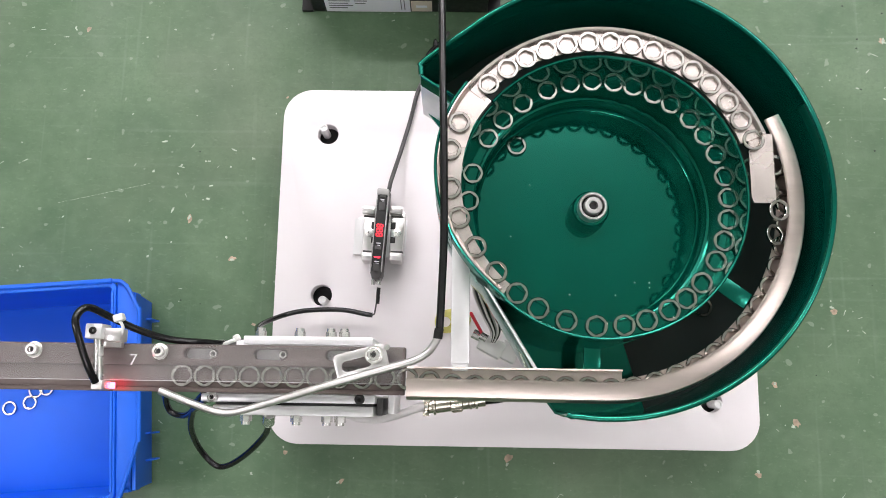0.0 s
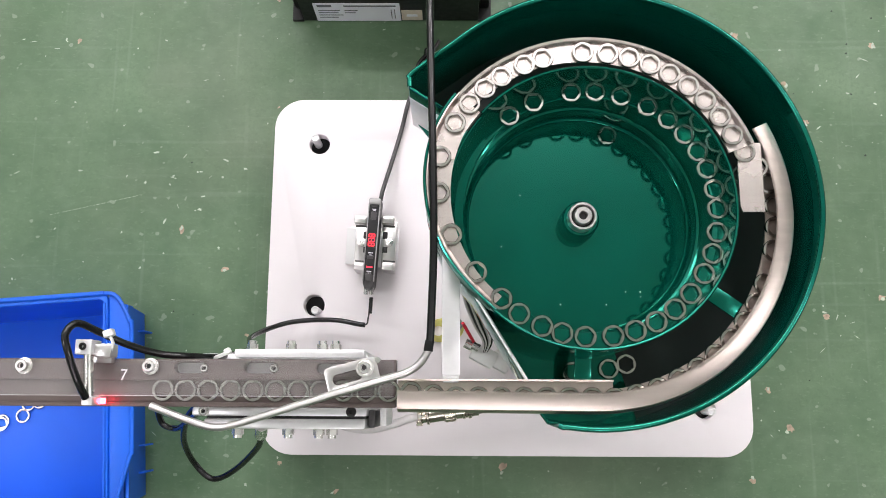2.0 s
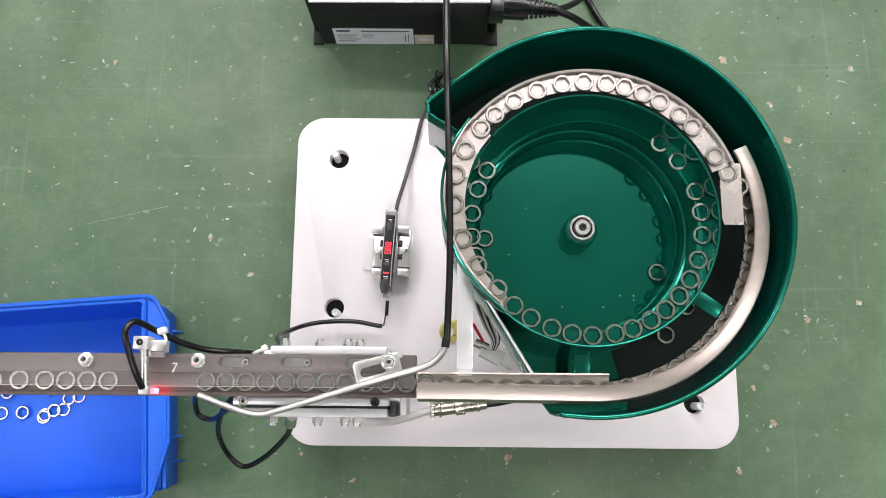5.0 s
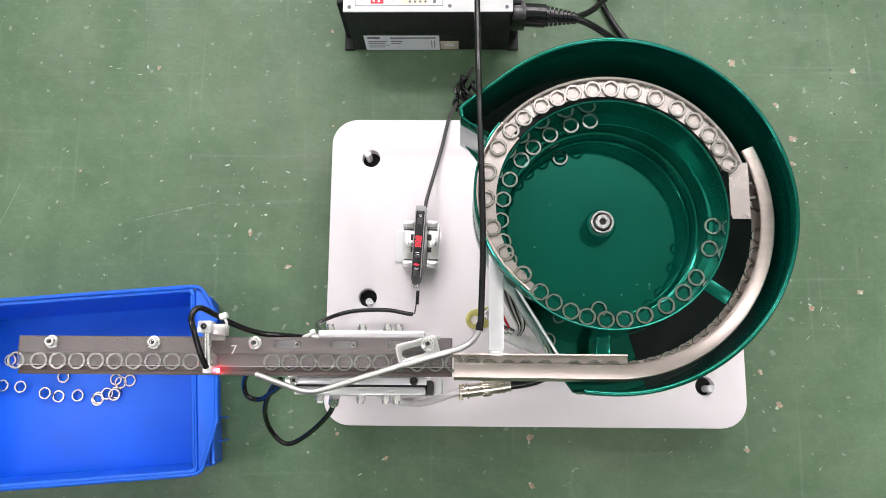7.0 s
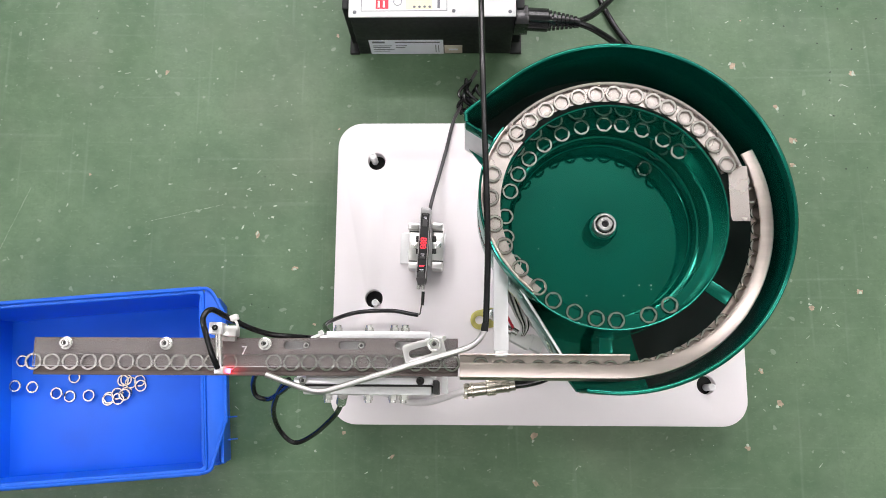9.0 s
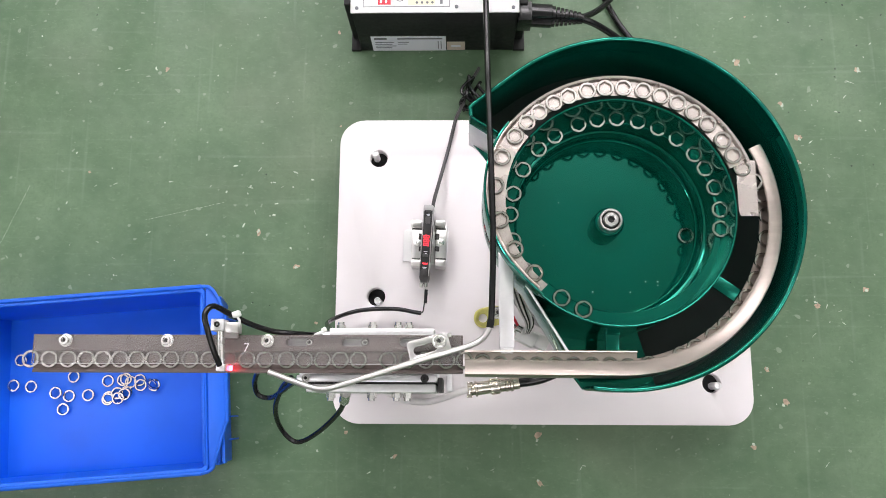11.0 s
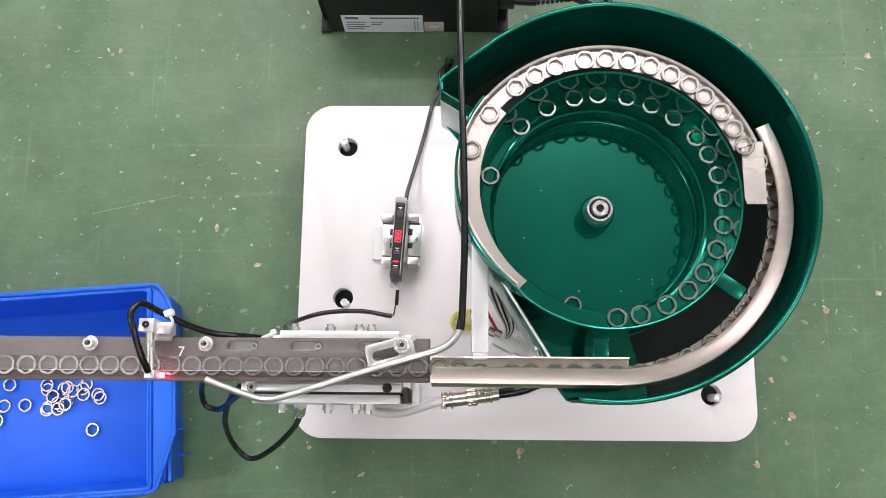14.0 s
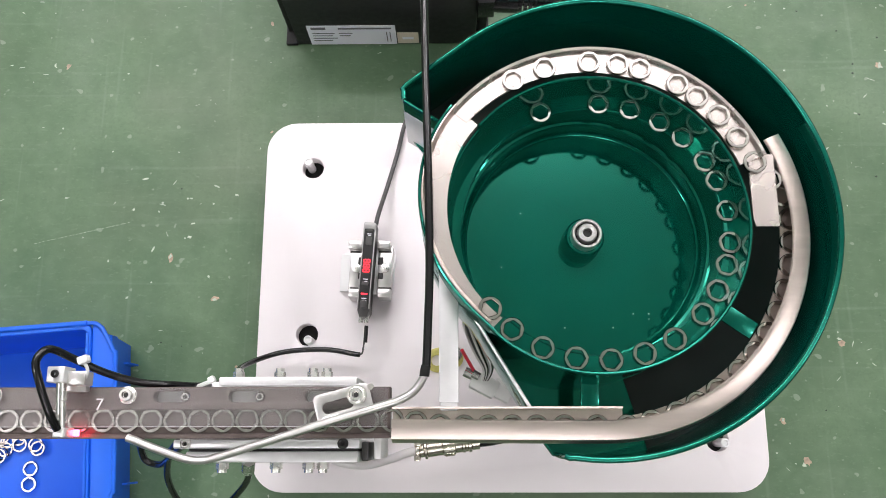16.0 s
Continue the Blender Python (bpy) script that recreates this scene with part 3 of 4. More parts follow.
def bowl_drive():
    t = thing("bowl_drive", (0, 0, 0.037), "grey cast vibratory drive unit under the bowl", "drive unit")
    part("drive_base", lathe([(0, 0.037), (0.068, 0.037), (0.070, 0.040), (0.070, 0.062), (0.066, 0.066), (0, 0.066)], seg=64), CAST, t)
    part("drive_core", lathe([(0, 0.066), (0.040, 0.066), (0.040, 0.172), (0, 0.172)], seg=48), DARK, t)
    part("drive_head", lathe([(0, 0.172), (0.066, 0.172), (0.070, 0.176), (0.070, 0.196), (0.067, 0.199), (0.030, 0.2000), (0, 0.2000)], seg=64), CAST, t)
    for k in range(4):
        a = 20 + 90 * k
        c, s = math.cos(radians(a)), math.sin(radians(a))
        part("leaf_spring", box(0.060 * c - 0.012, 0.060 * c + 0.012, 0.060 * s - 0.002, 0.060 * s + 0.002, 0.060, 0.185, 0.0004, a + 90), ALU_WHITE, t)
    clamp = part("clamp_block", box(-0.064, -0.046, -0.083, -0.071, 0.120, 0.135, 0.0012, -28), NYLON, t, "white connector block")
    part("screw", cyl((-0.068, -0.068, 0.128), (-0.060, -0.072, 0.128), 0.0035, 12), CHROME, clamp)
    part("screw", cyl((-0.063, -0.070, 0.1365), (-0.0585, -0.0725, 0.1365), 0.0028, 12), CHROME, clamp)
    for k in range(7):
        u = 0.0016 * k
        part("lead", tube([(-0.070 + 0.5 * u, -0.034, 0.188), (-0.0690 + u, -0.045, 0.180), (-0.0630 + u, -0.058, 0.165), (-0.0560 + 0.6 * u, -0.068, 0.148), (-0.0560 + 0.3 * u, -0.0745, 0.136)], 0.00085, 8), (WIRE_WHITE, GREY_CASE, WIRE_WHITE, BLACK, CAST, WIRE_WHITE, BLACK)[k], t)
    part("lead", tube([(-0.0700, -0.0560, 0.150), (-0.0660, -0.0620, 0.142), (-0.0610, -0.0700, 0.134), (-0.0600, -0.0740, 0.130)], 0.0012, 8), RED_INK, t, "red lead")
    part("connector_socket", box(-0.0500, -0.0360, -0.0870, -0.0750, 0.1200, 0.1340, 0.0010, -28), NYLON, t, "white connector socket")
    part("spring_clamp", box(-0.0560, -0.0420, -0.0710, -0.0440, 0.1710, 0.1760, 0.0010, 32), CAST, t)
    lug = thing("earth_lug", (-0.086, -0.048, 0.037), "yellow passivated steel lug bolted to the base plate", "lug")
    part("lug_plate", slab(turned(round_rect(-0.018, 0.012, -0.0095, 0.0095, 0.0094), -0.0795, -0.0500, 12), 0.0372, 0.0400, [circle(-0.0885, -0.0520, 0.0042)], 0.0004), YELLOW_ZINC, lug)
    screw("lug_screw", -0.0745, -0.0470, 0.0400, lug, 0.0042, 0.006, 0.006)
    return t


# ---- linear track ----
SLOTS = ((-0.2315, -0.2125), (-0.1925, -0.1735), (-0.1525, -0.1335))


def track_rail():
    t = thing("track_rail", (-0.259, -0.099, 0.24), "grey anodised linear track rail with clear cover, filled with rings", "track rail")
    holes = [round_rect(a, b, -0.0940, -0.0882, 0.0028, 6) for a, b in SLOTS]
    part("rail_flange", slab([(-0.4092, -0.0978), (-0.1085, -0.0978), (-0.1085, -0.0862), (-0.4092, -0.0862)], 0.2405, 0.2532, holes, 0.0004), RAIL, t)
    part("rail_bed", box(-0.4090, -0.1085, -0.1122, -0.0978, 0.2400, 0.2502, 0.0005), RAIL, t)
    part("rail_lip", box(-0.4090, -0.1085, -0.1124, -0.1098, 0.2502, 0.2512, 0.0003), RAIL, t)
    for a, b in SLOTS:
        slot = part("slot_floor", box(a - 0.001, b + 0.001, -0.0945, -0.0878, 0.2405, 0.2470, 0), CAST, t)
        screw("slot_screw", b - 0.0032, -0.0911, 0.2470, slot, 0.0024, 0.0040, 0.0029)
    cover = part("cover", box(-0.4080, -0.1095, -0.1062, -0.0868, 0.2536, 0.2551, 0), CLEAR, t, "clear acrylic cover strip", smooth=False)
    cover.visible_shadow = False
    part("cover_edge", box(-0.4080, -0.1095, -0.1066, -0.10625, 0.2536, 0.2551, 0), EDGE, t, "bright cut edge of the cover", smooth=False)
    for x in (-0.3848, -0.3138, -0.2438):
        screw("cover_screw", x, -0.0905, 0.2552, t, 0.0034, 0.0048, 0.0046)
    return t


def mark_seven():
    cu = bpy.data.curves.new("number", "FONT")
    cu.body, cu.size, cu.align_x, cu.align_y = "7", 0.0088, "CENTER", "CENTER"
    tmp = new("tmp_text", cu)
    me = bpy.data.meshes.new_from_object(tmp.evaluated_get(bpy.context.evaluated_depsgraph_get()))
    bpy.data.objects.remove(tmp)
    me.name = "painted_number"
    me.materials.append(PAINT_WHITE)
    ob = new("painted_number", me)
    ob.matrix_basis = pose(-0.2585, -0.0955, 0.25525)
    return tagged(ob, "white painted number seven on the clear cover", "number")


def linear_drive():
    t = thing("linear_drive", (-0.17, -0.099, 0.037), "white aluminium linear vibratory drive under the track rail", "drive unit")
    part("drive_foot", box(-0.212, -0.130, -0.1180, -0.0800, 0.037, 0.060, 0.001), ALU_WHITE, t)
    part("drive_body", box(-0.205, -0.136, -0.1110, -0.0860, 0.060, 0.205, 0.001), CAST, t)
    part("top_plate", box(-0.229, -0.128, -0.1180, -0.0810, 0.2050, 0.2150, 0.001), ALU_WHITE, t)
    part("rail_carrier", box(-0.235, -0.125, -0.1105, -0.0880, 0.2150, 0.2400, 0.001), ALU_WHITE, t)
    part("rear_side_plate", box(-0.2058, -0.1290, -0.0838, -0.0790, 0.1250, 0.2260, 0.0008), ALU_WHITE, t)
    part("front_side_plate", box(-0.2290, -0.1270, -0.1176, -0.1128, 0.1250, 0.2250, 0.0008), ALU_WHITE, t)
    part("front_clamp_bar", box(-0.2220, -0.1280, -0.1250, -0.1192, 0.1450, 0.2240, 0.0008), ALU_WHITE, t)
    # near-black filler between plate and bar, standing in for the gap's shade
    part("clamp_gap_shade", box(-0.2215, -0.1285, -0.1192, -0.1176, 0.1500, 0.2200, 0), DARK, t, smooth=False)
    part("end_stop", box(-0.1270, -0.1232, -0.1245, -0.1140, 0.1600, 0.2140, 0.0008), GREY_CASE, t)
    part("end_bracket", box(-0.1205, -0.1165, -0.1235, -0.1110, 0.1600, 0.2100, 0.0008), ALU_WHITE, t)
    for x in (-0.2005, -0.1765, -0.1572, -0.1490):
        part("hex_bolt", joined(cyl((x, -0.0790, 0.204), (x, -0.0745, 0.204), 0.0034, 6, 0.0004), cyl((x, -0.0745, 0.204), (x, -0.0725, 0.204), 0.0026, 12)), CHROME, t)
    for x in (-0.2065, -0.176, -0.1575, -0.1495):
        part("hex_bolt", joined(cyl((x, -0.1250, 0.206), (x, -0.1290, 0.206), 0.0036, 6, 0.0004), cyl((x, -0.1290, 0.206), (x, -0.1310, 0.206), 0.0026, 12)), CHROME, t)
    for x in (-0.222, -0.136):
        screw("top_screw", x, -0.1150, 0.2250, t, 0.0024, 0.002, 0.003, DARK if x > -0.2 else CHROME)
    return t


# ---- sensor and its wiring ----
def fibre_sensor():
    t = thing("fibre_sensor", (-0.2745, -0.081, 0.2532), "silver fibre sensor head with red light over the track rail", "sensor")
    part("mount_block", box(-0.2790, -0.2700, -0.0850, -0.0770, 0.2600, 0.2725, 0.0006), ALU_WHITE, t)
    part("mount_arm", joined(box(-0.2700, -0.2610, -0.0862, -0.0790, 0.2590, 0.2690, 0.0006), box(-0.2760, -0.2640, -0.0890, -0.0820, 0.2551, 0.2600, 0.0006)), SATIN, t, "grey aluminium arm")
    screw("set_screw", -0.2745, -0.0808, 0.2722, t, 0.0016, 0.0016, 0.0018, DARK)
    part("probe", cyl((-0.2738, -0.0845, 0.2665), (-0.2722, -0.1085, 0.2650), 0.0026, 18, 0.0004), CHROME, t)
    part("probe_tip", box(-0.2752, -0.2692, -0.1118, -0.1070, 0.2570, 0.2680, 0.0006), ALU_WHITE, t)
    part("red_light", box(-0.2690, -0.2672, -0.1112, -0.1078, 0.2550, 0.2590, 0.0004), RED_LED, t, "glowing red light spot")
    cable = thing("fibre_cable", (-0.2735, -0.107, 0.262), "glossy black fibre cable looping over the track rail", "cable")
    part("cable_loop", tube([(-0.2725, -0.1080, 0.2685), (-0.2750, -0.0990, 0.2745), (-0.2785, -0.0850, 0.2800), (-0.2805, -0.0750, 0.2810), (-0.2765, -0.0690, 0.2770), (-0.2680, -0.0730, 0.2680), (-0.2560, -0.0790, 0.2580),
                             (-0.2420, -0.0832, 0.2470), (-0.2270, -0.0840, 0.2380), (-0.2150, -0.0832, 0.2200), (-0.2160, -0.0745, 0.1500), (-0.2300, -0.0620, 0.0900), (-0.2190, -0.0510, 0.0600), (-0.2000, -0.0462, 0.0570), (-0.1720, -0.0452, 0.0560), (-0.1520, -0.0485, 0.0560), (-0.1470, -0.0490, 0.0560)], 0.0020, 12, 8), BLACK, cable)
    part("fibre_end", tube([(-0.1475, -0.0490, 0.0560), (-0.1455, -0.0478, 0.0564), (-0.1446, -0.0430, 0.0570), (-0.1438, -0.0380, 0.0575)], 0.0007, 8), GREY_CASE, cable)
    part("sleeve", tube([(-0.1432, -0.0400, 0.0575), (-0.1425, -0.0270, 0.0580)], 0.0016, 10, 2), BLACK, cable)
    tie = thing("cable_tie", (-0.264, -0.078, 0.262), "white nylon cable tie round the fibre cable", "cable tie")
    part("tie_head", box(-0.2655, -0.2600, -0.0755, -0.0715, 0.2660, 0.2710, 0.0008, 20), NYLON, tie)
    part("tie_strap", tube([(-0.2630, -0.0740, 0.2690), (-0.2605, -0.0790, 0.2680), (-0.2640, -0.0855, 0.2660), (-0.2690, -0.0850, 0.2640)], 0.0009, 8), NYLON, tie)
    tie2 = thing("cable_tie", (-0.221, -0.080, 0.23), "white nylon cable tie at the drive plate", "cable tie")
    part("tie_head", box(-0.2115, -0.2078, -0.0822, -0.0786, 0.2240, 0.2285, 0.0008, 30), NYLON, tie2)
    part("tie_strap", tube([(-0.2170, -0.0850, 0.2290), (-0.2140, -0.0838, 0.2310), (-0.2100, -0.0815, 0.2270)], 0.0012, 8), NYLON, tie2)
    return t


def drive_cables():
    c = thing("drive_cable", (-0.26, -0.13, 0.06), "glossy black cable looping below the linear drive", "cable")
    part("small_loop", tube([(-0.2760, -0.1080, 0.1500), (-0.2830, -0.1160, 0.1300), (-0.2820, -0.1260, 0.1200), (-0.2700, -0.1285, 0.1250), (-0.2550, -0.1230, 0.1500), (-0.2380, -0.1160, 0.1800), (-0.2250, -0.1130, 0.1900)], 0.0022, 12), BLACK, c)
    part("large_loop", tube([(-0.2440, -0.1130, 0.1700), (-0.2560, -0.1220, 0.1500), (-0.2680, -0.1380, 0.1150), (-0.2690, -0.1550, 0.0850), (-0.2560, -0.1668, 0.0800), (-0.2360, -0.1590, 0.0950), (-0.2120, -0.1410, 0.1300), (-0.2010, -0.1280, 0.1650)], 0.0022, 12), BLACK, c)
    part("gland", cyl((-0.2030, -0.1310, 0.1600), (-0.2005, -0.1250, 0.1700), 0.0042, 12, 0.0004), CHROME, c)


def amplifier():
    t = thing("sensor_amplifier", (-0.142, 0.018, 0.037), "dark grey fibre amplifier with red digits on a rail clip", "sensor amplifier")
    def ax(y):
        return -0.1402 + (y - 0.0537) * 0.063
    body = slab(turned([(-0.0046, -0.034), (-0.0030, -0.0385), (0.0030, -0.0385), (0.0046, -0.034), (0.0046, 0.0355), (-0.0046, 0.0355)], ax(0.018), 0.018, -3.6), 0.0450, 0.0640, (), 0.0008)
    part("amp_body", body, GREY_CASE, t)
    part("amp_cover", slab(turned(round_rect(-0.0041, 0.0041, -0.028, 0.0300, 0.001, 3), ax(0.018), 0.018, -3.6), 0.0640, 0.0662, (), 0.0006), BLACK_CASE, t)
    for y0, h, w in ((0.0385, 0.007, 0.0046), (0.0475, 0.003, 0.0050), (-0.0115, 0.006, 0.0050), (0.0045, 0.003, 0.0052)):
        part("button", slab(turned(round_rect(-w / 2, w / 2, -h / 2, h / 2, 0.0008, 3), ax(y0), y0, -3.6), 0.0662, 0.0669, (), 0.0003), GREY_CASE, t)
    disp = part("display", slab(turned(round_rect(-0.0036, 0.0036, -0.0062, 0.0062, 0.0006, 2), ax(0.0185), 0.0185, -3.6), 0.0662, 0.0666), DARK, t)
    for i in range(3):
        yc = 0.0148 + i * 0.0037
        for u, v, hu, hv in ((-0.0024, 0, 0.0003, 0.0011), (0, 0, 0.0003, 0.0011), (0.0024, 0, 0.0003, 0.0011), (-0.0012, 0.0012, 0.0010, 0.0003), (0.0012, 0.0012, 0.0010, 0.0003), (-0.0012, -0.0012, 0.0010, 0.0003), (0.0012, -0.0012, 0.0010, 0.0003)):
            part("digit_bar", slab(turned(round_rect(u - hu, u + hu, v - hv, v + hv, 0.0002, 2), ax(yc), yc, -3.6), 0.0666, 0.0668), RED_DIGIT, disp)
    part("indicator", slab(turned(round_rect(-0.0024, 0.0024, -0.0006, 0.0006, 0.0003, 2), ax(-0.0035), -0.0035, -3.6), 0.0662, 0.0666), RED_DIGIT, t, "dim red indicator")
    rail = part("din_rail", joined(box(-0.1640, -0.1225, 0.0035, 0.0345, 0.0370, 0.0385, 0.0004, -3), box(-0.1570, -0.1260, 0.0005, 0.0335, 0.0385, 0.0445, 0.0008, -3)), ALU_WHITE, t, "slotted metal mounting rail")
    part("rail_tab", box(-0.1660, -0.1560, 0.0030, 0.0335, 0.0385, 0.0412, 0.0005, -2), PAINT_WHITE, t, "white foot of the clip")
    for x, s in ((-0.1515, 1), (-0.1290, -1)):
        clip = part("end_clip", box(x - 0.0055, x + 0.0055, -0.002, 0.0365, 0.0400, 0.0560, 0.0010, -3), SATIN, t, "bright steel end clip")
        part("clip_screw", lathe([(0, 0.056), (0.0036, 0.056), (0.0034, 0.0578), (0.0012, 0.0582), (0, 0.0574)], x, 0.0185, 16), CHROME, clip)
        # dark bars laid on the clip for the shade in its slots and grooves
        part("clip_slot_shade", box(x + s * 0.0034 - 0.0020, x + s * 0.0034 + 0.0020, 0.0100, 0.0150, 0.0555, 0.0563, 0.0002, -3), DARK, clip)
        part("clip_slot_shade", box(x + s * 0.0034 - 0.0020, x + s * 0.0034 + 0.0020, 0.0215, 0.0275, 0.0555, 0.0563, 0.0002, -3), DARK, clip)
        part("clip_groove_shade", box(x - 0.0050, x + 0.0050, 0.0312, 0.0328, 0.0500, 0.0563, 0.0002, -3), GREY_CASE, clip)
        part("clip_groove_shade", box(x - 0.0050, x + 0.0050, 0.0022, 0.0036, 0.0500, 0.0563, 0.0002, -3), GREY_CASE, clip)
        part("clip_cap", box(x - 0.0062, x + 0.0045, 0.0335, 0.0400, 0.0400, 0.0610, 0.0012, -3), SATIN, clip)
        part("clip_cap", box(x - 0.0058, x + 0.0045, -0.0050, 0.0015, 0.0400, 0.0600, 0.0012, -3), SATIN, clip)
    for side in (-1, 1):
        part("case_edge", slab(turned(round_rect(side * 0.0044 - 0.0004, side * 0.0044 + 0.0004, -0.0330, 0.0345, 0.0003, 2), ax(0.018), 0.018, -3.6), 0.0638, 0.0668, (), 0.0002), CAST, t, "lighter grey edge of the case")
    part("end_cap", slab(turned(round_rect(-0.0044, 0.0044, -0.0025, 0.0025, 0.0008, 3), ax(0.0505), 0.0505, -3.6), 0.0640, 0.0675, (), 0.0004), CAST, t, "grey end cap")
    for k, (y0, w) in enumerate(((0.0440, 0.0016), (0.0428, 0.0010), (0.0080, 0.0018), (0.0062, 0.0012), (-0.0070, 0.0020), (-0.0085, 0.0014))):
        part("print_bar", slab(turned(round_rect(-w, w, -0.0003, 0.0003, 0.0001, 2), ax(y0) + 0.0004 * (k % 2), y0, -3.6), 0.0662, 0.0664), LABEL, t)
    for dx in (-0.0022, 0.0022):
        part("fibre_lock", cyl((ax(-0.018) + dx, -0.0190, 0.0560), (ax(-0.024) + dx, -0.0245, 0.0560), 0.0018, 12), CHROME, t)
    cab = thing("amplifier_cable", (-0.136, 0.06, 0.045), "thin dark grey cable from the amplifier across the base plate", "cable")
    part("cable", tube([(-0.1368, 0.0540, 0.0550), (-0.1350, 0.0640, 0.0540), (-0.1290, 0.0900, 0.0440), (-0.1215, 0.1200, 0.0400), (-0.1150, 0.1480, 0.0400), (-0.1090, 0.1700, 0.0200), (-0.1030, 0.1950, 0.0040), (-0.0900, 0.2200, 0.0030)], 0.0018, 12), GREY_CASE, cab)


def air_nozzle():
    t = thing("air_nozzle", (-0.131, -0.095, 0.2551), "bent silver air blow tube clamped on a slotted bracket", "air nozzle")
    slot = turned(round_rect(-0.0105, 0.0060, -0.0030, 0.0030, 0.0029, 6), -0.1320, -0.0955, 15)
    plate = part("slotted_bracket", slab(turned(round_rect(-0.0150, 0.0140, -0.0078, 0.0078, 0.0028, 5), -0.1310, -0.0955, 15), 0.2600, 0.2618, [slot], 0.0005), SATIN, t, "slotted clamp plate")
    screw("clamp_screw", -0.1247, -0.0910, 0.2619, plate, 0.0034, 0.0060, 0.0050)
    part("spacer", cyl((-0.1247, -0.0910, 0.2551), (-0.1247, -0.0910, 0.2600), 0.0040, 18), CHROME, plate)
    part("bracket_lug", cyl((-0.1178, -0.0868, 0.2600), (-0.1178, -0.0868, 0.2628), 0.0016, 14), CHROME, plate)
    part("weld", box(-0.1420, -0.1330, -0.1040, -0.1010, 0.2595, 0.2640, 0.001, 15), ALU_WHITE, plate)
    part("nozzle_tube", tube([(-0.2420, -0.1118, 0.2567), (-0.2250, -0.1180, 0.2570), (-0.2120, -0.1222, 0.2572), (-0.2040, -0.1232, 0.2578), (-0.1960, -0.1218, 0.2585), (-0.1700, -0.1140, 0.2610), (-0.1400, -0.1048, 0.2642), (-0.1130, -0.0970, 0.2665), (-0.1020, -0.0935, 0.2670), (-0.0950, -0.0890, 0.2672), (-0.0910, -0.0830, 0.2674), (-0.0898, -0.0790, 0.2674)], 0.0021, 14), SATIN, t, "bent bright metal tube")
    hose = thing("air_hose", (-0.09, 0.03, 0.268), "glossy black pneumatic hose pushed on the metal tube", "hose")
    part("hose", tube([(-0.0902, -0.0815, 0.2674), (-0.0893, -0.0760, 0.2675), (-0.0885, -0.0550, 0.2685), (-0.0878, -0.0250, 0.2690), (-0.0887, 0.0300, 0.2690), (-0.0902, 0.0800, 0.2680), (-0.0912, 0.1300, 0.2660), (-0.0915, 0.2000, 0.2450), (-0.0900, 0.3200, 0.1600), (-0.0850, 0.4300, 0.0500), (-0.0850, 0.5200, 0.0030), (-0.0850, 0.7000, 0.0028)], 0.0022, 14), BLACK, hose)
    part("hose_end", tube([(-0.0903, -0.0822, 0.2674), (-0.0900, -0.0795, 0.2675), (-0.0895, -0.0768, 0.2675)], 0.0025, 14), RUBBER, hose, "dull cut end of the hose")


def round_connector():
    t = thing("round_connector", (-0.08, -0.118, 0.07), "nickel-plated round cable connector with white cable", "connector")
    a, b = Vector((-0.1035, -0.1205, 0.0700)), Vector((-0.0570, -0.1140, 0.0700))
    d = (b - a).normalized()
    prof = [(0.0, 0.0050), (0.0006, 0.0064), (0.0030, 0.0066), (0.0036, 0.0056), (0.0062, 0.0056), (0.0068, 0.0072), (0.0084, 0.0074), (0.0090, 0.0062), (0.0200, 0.0060), (0.0206, 0.0070), (0.0290, 0.0070), (0.0296, 0.0060), (0.0340, 0.0060), (0.0346, 0.0066), (0.0362, 0.0066), (0.0368, 0.0060), (0.0384, 0.0060), (0.0390, 0.0068), (0.0410, 0.0068), (0.0416, 0.0056), (0.0469, 0.0056)]
    part("shell", tube([a + d * q for q, r in prof], 0, 32, 1, [r for q, r in prof]), NICKEL, t)
    side = Vector((-d.y, d.x, 0))
    for k in range(18):
        w = 2 * math.pi * k / 18
        off = (side * math.cos(w) + Vector((0, 0, 1)) * math.sin(w)) * 0.0070
        part("knurl", tube([a + d * 0.0212 + off, a + d * 0.0284 + off], 0.0004, 6, 1), NICKEL, t)
    for w in (-0.0052, 0.0052):
        part("clamp_ear", box(a.x - 0.0006, a.x + 0.0042, a.y + w - 0.0018, a.y + w + 0.0018, 0.0690, 0.0780, 0.0005), NICKEL, t)
    for k in range(3):
        part("clamp_screw", cyl(a + d * 0.002 + Vector((0, 0.0045 - 0.0045 * k, 0.0045)), a + d * 0.002 + Vector((0, 0.0045 - 0.0045 * k, 0.0075)), 0.0014, 10), CHROME, t)
    part("white_cable", tube([a, a - d * 0.008 + Vector((0, -0.001, 0)), (-0.1210, -0.1260, 0.0640), (-0.1400, -0.1310, 0.0500), (-0.1600, -0.1300, 0.0420), (-0.1800, -0.1220, 0.0410)], 0.0032, 14), WIRE_WHITE, t, "white cable")
    part("black_cable", tube([b, b + d * 0.012, (-0.0300, -0.1080, 0.0720), (-0.0050, -0.0950, 0.0700), (0.0150, -0.0700, 0.0620)], 0.0042, 14), BLACK, t, "black cable")


